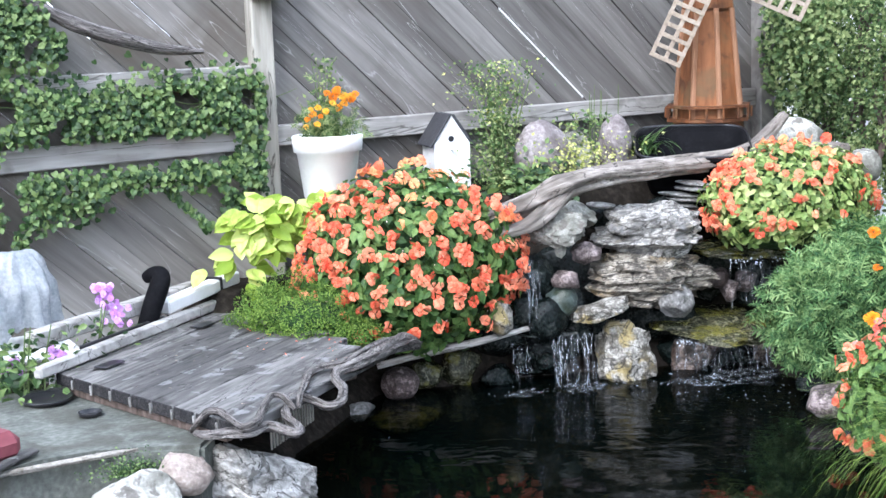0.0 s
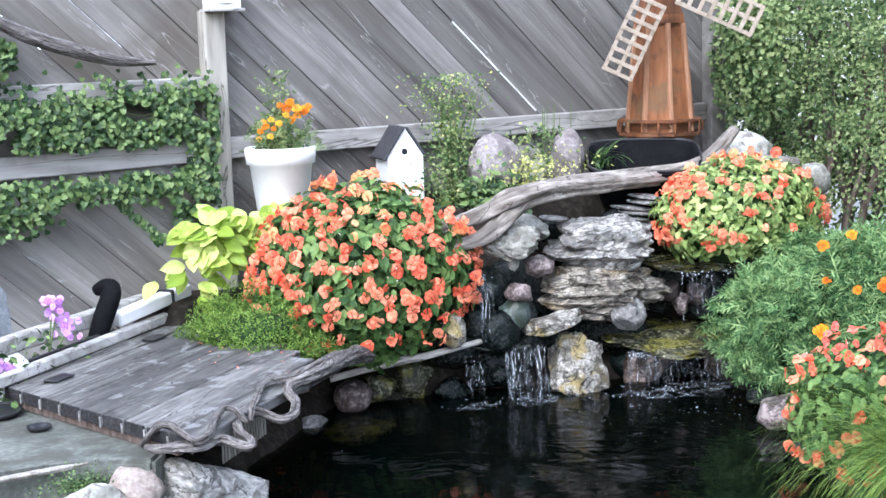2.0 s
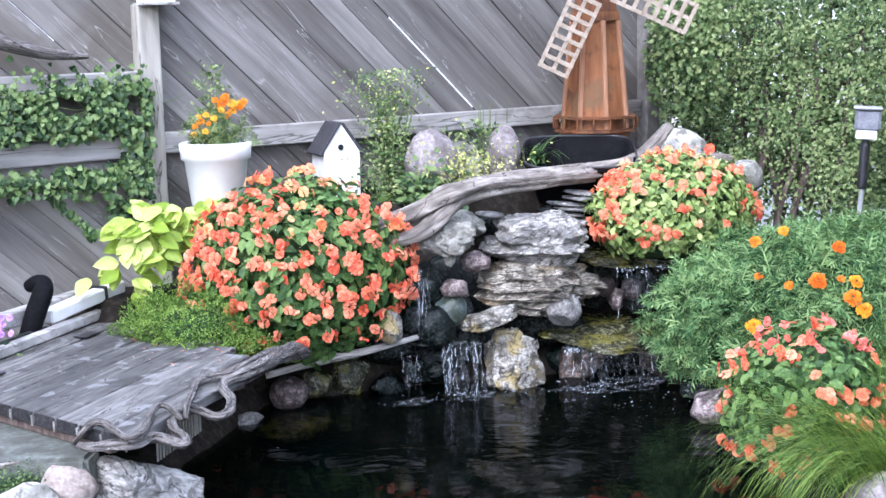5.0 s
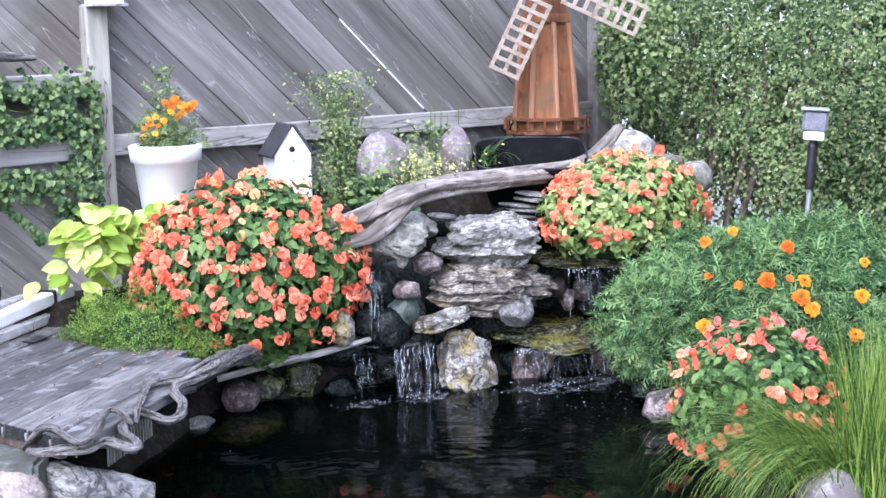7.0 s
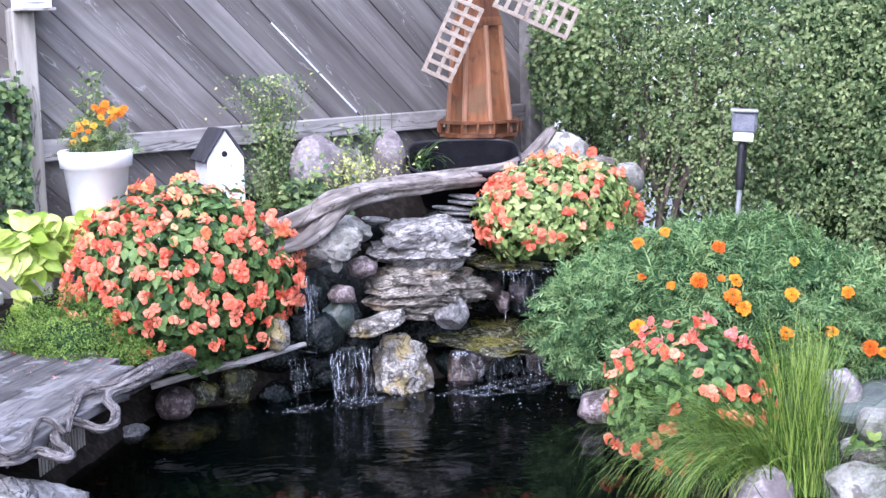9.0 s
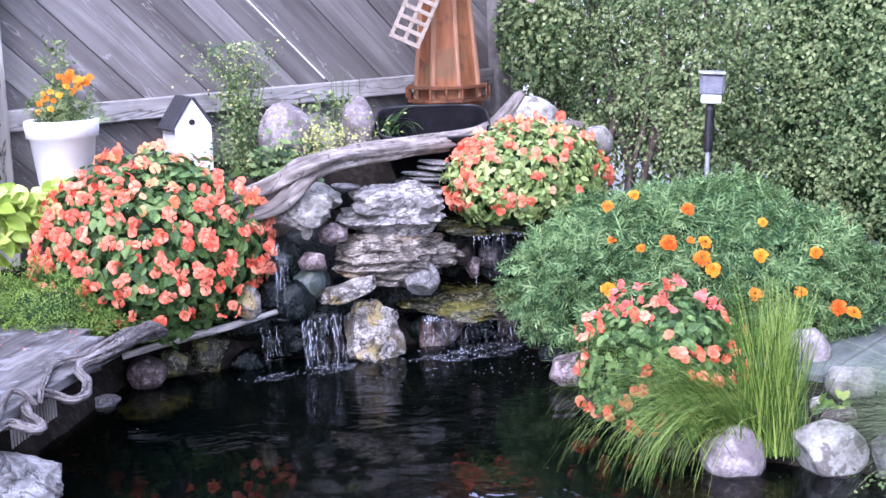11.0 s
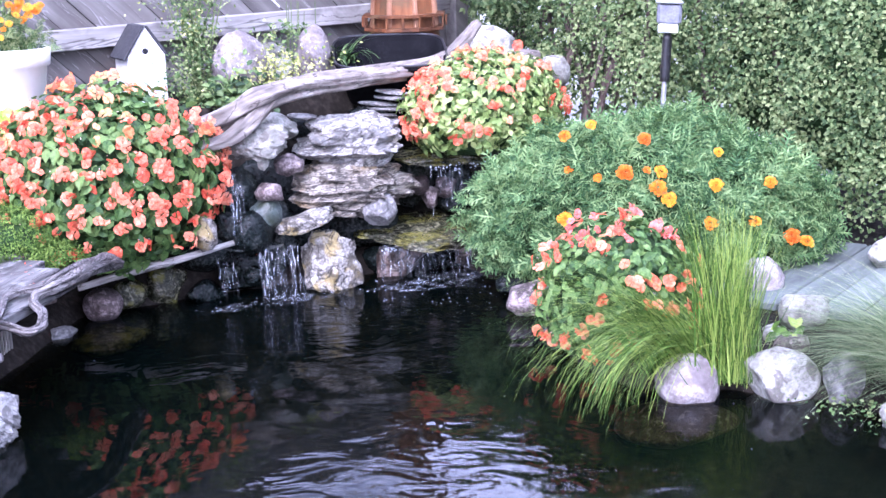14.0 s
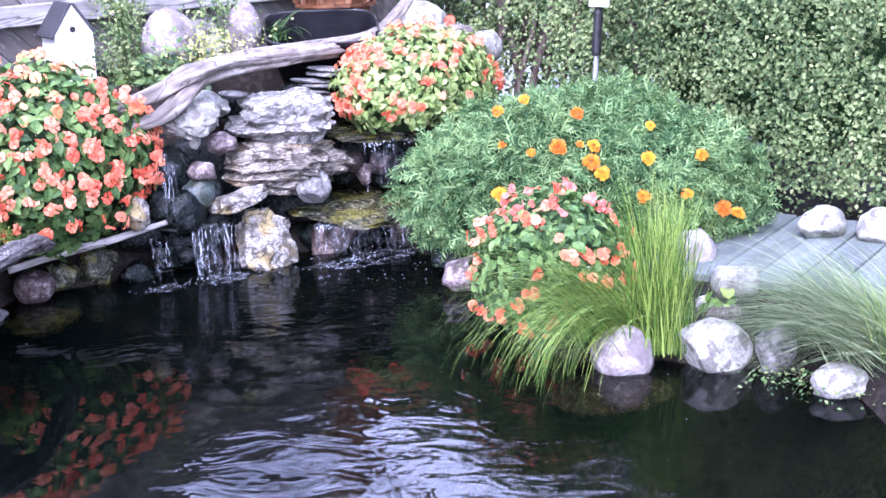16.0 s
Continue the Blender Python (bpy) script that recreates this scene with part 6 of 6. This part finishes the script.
rl = thing("strap_plant", (3.68, 4.98, 0.80), "strap-leaved green plant beside the tub", "plant")
part("foliage", blades(80, (0, 0, 0.04), (0.04, 0.03), 0.19, 2.1, 0.008, q), L_IVY, rl)

# grasses on the bank
q = random.Random(101)
g1 = thing("grass_clump", (3.27, 2.56, 0.04), "bright green grass clump at the pond's edge", "grass")
part("upright_tuft", blades(620, (0.03, -0.06, 0), (0.04, 0.04), 0.5, 0.32, 0.0022, q, None, 6, -0.12), L_GRASS, g1)
part("arching_tuft", blades(1000, (-0.02, 0.06, 0.02), (0.07, 0.07), 0.60, 2.0, 0.0018, q, ((-0.75, 0.6, 0), 0.7)), L_GRASS, g1)
g2 = thing("grass_clump", (3.62, 1.86, 0.07), "drooping fine sedge trailing over the stones", "grass")
part("arching_tuft", blades(1700, (0, 0, 0), (0.08, 0.08), 0.60, 1.35, 0.0016, q, ((-0.15, 0.9, 0), 0.55), 7, 0.45), L_DRY, g2)
part("upright_tuft", blades(260, (-0.04, -0.03, 0), (0.05, 0.05), 0.30, 0.9, 0.0018, q), L_GRASS, g2)
wd = thing("creeping_weed", (3.38, 2.03, 0.0), "small yellow-green weed trailing into the water", "plant")
ms = [facing((q.gauss(0, 0.07), q.gauss(0, 0.11), abs(q.gauss(0, 0.02)) + 0.01), (q.gauss(0, 0.5), q.gauss(0, 0.5), 1), q.uniform(0.009, 0.019), q.uniform(0, 360)) for _ in range(260)]
part("foliage", scatter(*SMALL, ms), L_SHRUB, wd)
bl = thing("broad_weed", (3.52, 2.44, 0.12), "broad-leaved weed between the stones", "plant")
ms = [facing((q.gauss(0, 0.03), q.gauss(0, 0.03), 0.04), (q.gauss(-0.5, 0.4), q.gauss(-0.5, 0.4), 0.6), q.uniform(0.03, 0.05), q.uniform(0, 360)) for _ in range(14)]
part("foliage", scatter(*OVATE, ms), L_GRASS, bl)

# petals and flakes dropped on the deck
q = random.Random(131)
for name, mat, n, label in (("fallen_petals", P_CORAL, 26, "coral petals fallen on the deck"), ("pale_flakes", SAILW, 28, "pale flakes and droppings on the deck boards")):
    ms = []
    while len(ms) < n:
        u, w = q.uniform(0.05, 1.0), q.uniform(0.05, 0.8)
        x, y = 1.214 + BD.x * u - 0.31 * w, 3.517 + BD.y * u + 0.95 * w
        if name == "fallen_petals" and u < 0.55:
            continue
        ms.append(facing((x, y, 0.366), (q.gauss(0, 0.15), q.gauss(0, 0.15), 1), (q.uniform(0.005, 0.012), q.uniform(0.005, 0.016), 0.01), q.uniform(0, 360)))
    tagged(part(name, scatter(*SMALL, ms), mat), label, "petals" if name == "fallen_petals" else "flakes", kind="stuff")

# long stalks that lean out over the water
q = random.Random(141)
sk2 = thing("leaning_stalks", (3.24, 2.72, 0.05), "thin pale grass stalks leaning out over the pond", "grass")
part("stalks", blades(22, (0, 0, 0), (0.05, 0.08), 0.5, 0.55, 0.0016, q, ((-0.8, 0.55, 0), 0.35), 6, 0.85), L_DRY, sk2)

# moss tuft beside the slab
ms = [facing((0.97 + q.gauss(0, 0.06), 3.70 + q.gauss(0, 0.02), 0.22 + abs(q.gauss(0, 0.025))), (q.gauss(0, 0.6), q.gauss(-0.6, 0.6), 1), q.uniform(0.006, 0.011), q.uniform(0, 360)) for _ in range(1300)]
tagged(part("moss_tuft", scatter(*SMALL, ms), L_IVY), "green tuft growing at the slab's edge", "plant", kind="stuff")

# ---- path, lamp and hedge ----
path = thing("board_path", (4.32, 2.4, 0.12), "pale grey board path under the hedge", "path", kind="structure", rz=14)
for k in range(16):
    bd = part("path_board", boxed((0.98, 0.137, 0.03), None, 0.004), PATHW, path)
    bd.matrix_local = pose(0.02, -1.55 + 0.143 * k, 0.015 + R.uniform(-0.002, 0.002), 0, 0, R.uniform(-0.4, 0.4))

lamp = thing("garden_lamp", (4.544, 3.849, 0.12), "small garden spotlight with a grey head on a stake", "lamp", rz=-48)
part("pole", lathe([(0.0, 0.0), (0.011, 0.0), (0.011, 0.66), (0.0, 0.66)], 14), STEEL, lamp, "grey metal pole").matrix_local = pose(0, 0, 0, 0, 3, 0)
part("sleeve", lathe([(0.0, 0.635), (0.019, 0.635), (0.021, 0.65), (0.021, 0.82), (0.012, 0.85), (0.0, 0.85)], 16), BLACK, lamp, "black plastic sleeve").matrix_local = pose(0, 0, 0, 0, 3, 0)
part("head", boxed((0.105, 0.085, 0.095), pose(0.05, 0, 0.925, 0, 3, 0), 0.012), LENS, lamp, "grey lamp head")
part("visor", boxed((0.115, 0.10, 0.012), pose(0.05, -0.005, 0.975, 0, 3, 0), 0.004), STEEL, lamp)
part("lens", boxed((0.08, 0.006, 0.035), pose(0.045, -0.0445, 0.865, 0, 3, 0), 0.002), WHITE, lamp, "white lens panel")
part("bracket", boxed((0.085, 0.05, 0.035), pose(0.045, -0.015, 0.862, 0, 3, 0), 0.005), WHITE, lamp)

hedge = thing("hedge", (5.15, 3.4, 0.1), "tall clipped hedge of small glossy leaves", "hedge")
q = random.Random(111)
ms = []


def bare(y, z):
    return ((y - 1.17) / 0.24) ** 2 + ((z - 0.5) / 0.3) ** 2 < 1 + 0.5 * noise.noise(Vector((y * 9, z * 9, 2)))


while len(ms) < 92000:
    y = q.uniform(-2.3, 2.15)
    z = q.uniform(0.0, 2.25)
    if z > 1.64 + 0.5 * max(0.0, min(1.0, (1.5 - y) / 0.7)) + 0.04 * math.sin(y * 11) + 0.05 * noise.noise(Vector((y * 4, 0, 7))):
        continue
    low = 0.55 * max(0.0, min(1.0, (y - 0.5) / 0.6)) * (0.6 + 0.4 * noise.noise(Vector((y * 5, 0, 0)))) + 0.12
    if z < low and q.random() < 0.88:
        continue
    bulge = 0.10 * noise.noise(Vector((y * 1.6, z * 1.6, 4))) + 0.05 * noise.noise(Vector((y * 5, z * 5, 9))) - 0.02 - 0.10 * max(0, y - 1.5)
    x = -0.33 + bulge + abs(q.gauss(0, 0.13))
    if bare(y, z) and q.random() < 0.72:
        continue
    thin = y > 0.35 and z > 0.45
    if noise.noise(Vector((y * 7.5, z * 7.5, 21))) < -0.34 and x < -0.05:
        continue
    if thin and noise.noise(Vector((y * 15, z * 15, 33))) < -0.36:
        continue
    ms.append(facing((x, y, z), (-0.9 + q.gauss(0, 0.5), q.gauss(-0.25, 0.5), 0.45 + q.gauss(0, 0.4)), q.uniform(0.015, 0.028), q.uniform(0, 360), q.uniform(-15, 15)))
for _ in range(15000):
    y, z = q.uniform(0.5, 2.1), q.uniform(0.5, 1.66)
    if noise.noise(Vector((y * 15, z * 15, 33))) > -0.36:
        ms.append(facing((q.uniform(-0.05, 0.35), y, z), (-0.9 + q.gauss(0, 0.6), q.gauss(-0.25, 0.6), 0.45 + q.gauss(0, 0.5)), q.uniform(0.022, 0.04), q.uniform(0, 360)))
for _ in range(3200):
    d = Vector((q.gauss(0, 1), q.gauss(0, 1), q.gauss(0, 1))).normalized() * q.random() ** 0.4
    ms.append(facing((-0.47 + d.x * 0.17, 1.62 + d.y * 0.25, 1.22 + d.z * 0.42), (-0.9 + q.gauss(0, 0.5), q.gauss(-0.25, 0.5), 0.45 + q.gauss(0, 0.4)), q.uniform(0.022, 0.04), q.uniform(0, 360), q.uniform(-15, 15)))
for _ in range(2600):
    ms.append(facing((q.uniform(0.1, 0.4), q.uniform(0.7, 1.7), q.uniform(0.0, 0.85)), (-0.9 + q.gauss(0, 0.6), q.gauss(-0.25, 0.6), 0.45 + q.gauss(0, 0.5)), q.uniform(0.022, 0.045), q.uniform(0, 360)))
part("foliage", scatter(*SMALL, ms), L_HEDGE, hedge)
# dark core behind the leaf shell, in place of the hedge's inner shade
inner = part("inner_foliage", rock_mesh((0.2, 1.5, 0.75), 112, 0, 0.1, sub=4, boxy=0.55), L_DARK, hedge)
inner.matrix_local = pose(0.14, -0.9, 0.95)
for k in range(26):
    y = q.uniform(-2.2, 2.0)
    part("trunk", tube([(0.0 + q.gauss(0, 0.05), y, -0.05), (-0.05 + q.gauss(0, 0.05), y + q.gauss(0, 0.06), 0.5), (q.gauss(0, 0.06), y + q.gauss(0, 0.12), 1.1), (q.gauss(0, 0.08), y + q.gauss(0, 0.2), 1.5)], [0.022, 0.018, 0.013, 0.006], k, 8, 0.1, 0.2, 6), BARK, hedge)
for k, y in enumerate((0.82, 0.95, 1.08, 1.2, 1.32)):
    part("trunk", tube([(-0.22, y, -0.05), (-0.25 + q.gauss(0, 0.03), y + q.gauss(0, 0.04), 0.4), (-0.22, y + q.gauss(0, 0.08), 0.8), (-0.15, y + q.gauss(0, 0.1), 1.3)], [0.02, 0.017, 0.013, 0.008], 40 + k, 10, 0.1, 0.25, 6), BARK, hedge)

# pale backing added so that gaps in the hedge show bright, seen only through them
wall = part("wall_east", boxed((0.12, 3.4, 1.62), pose(0, 0, 0.81), 0.01), WHITE_WOOD)
wall.matrix_world = pose(6.1, 5.0, 0.02)
tagged(wall, "added pale backing that brightens gaps in the hedge", "wall", kind="structure")
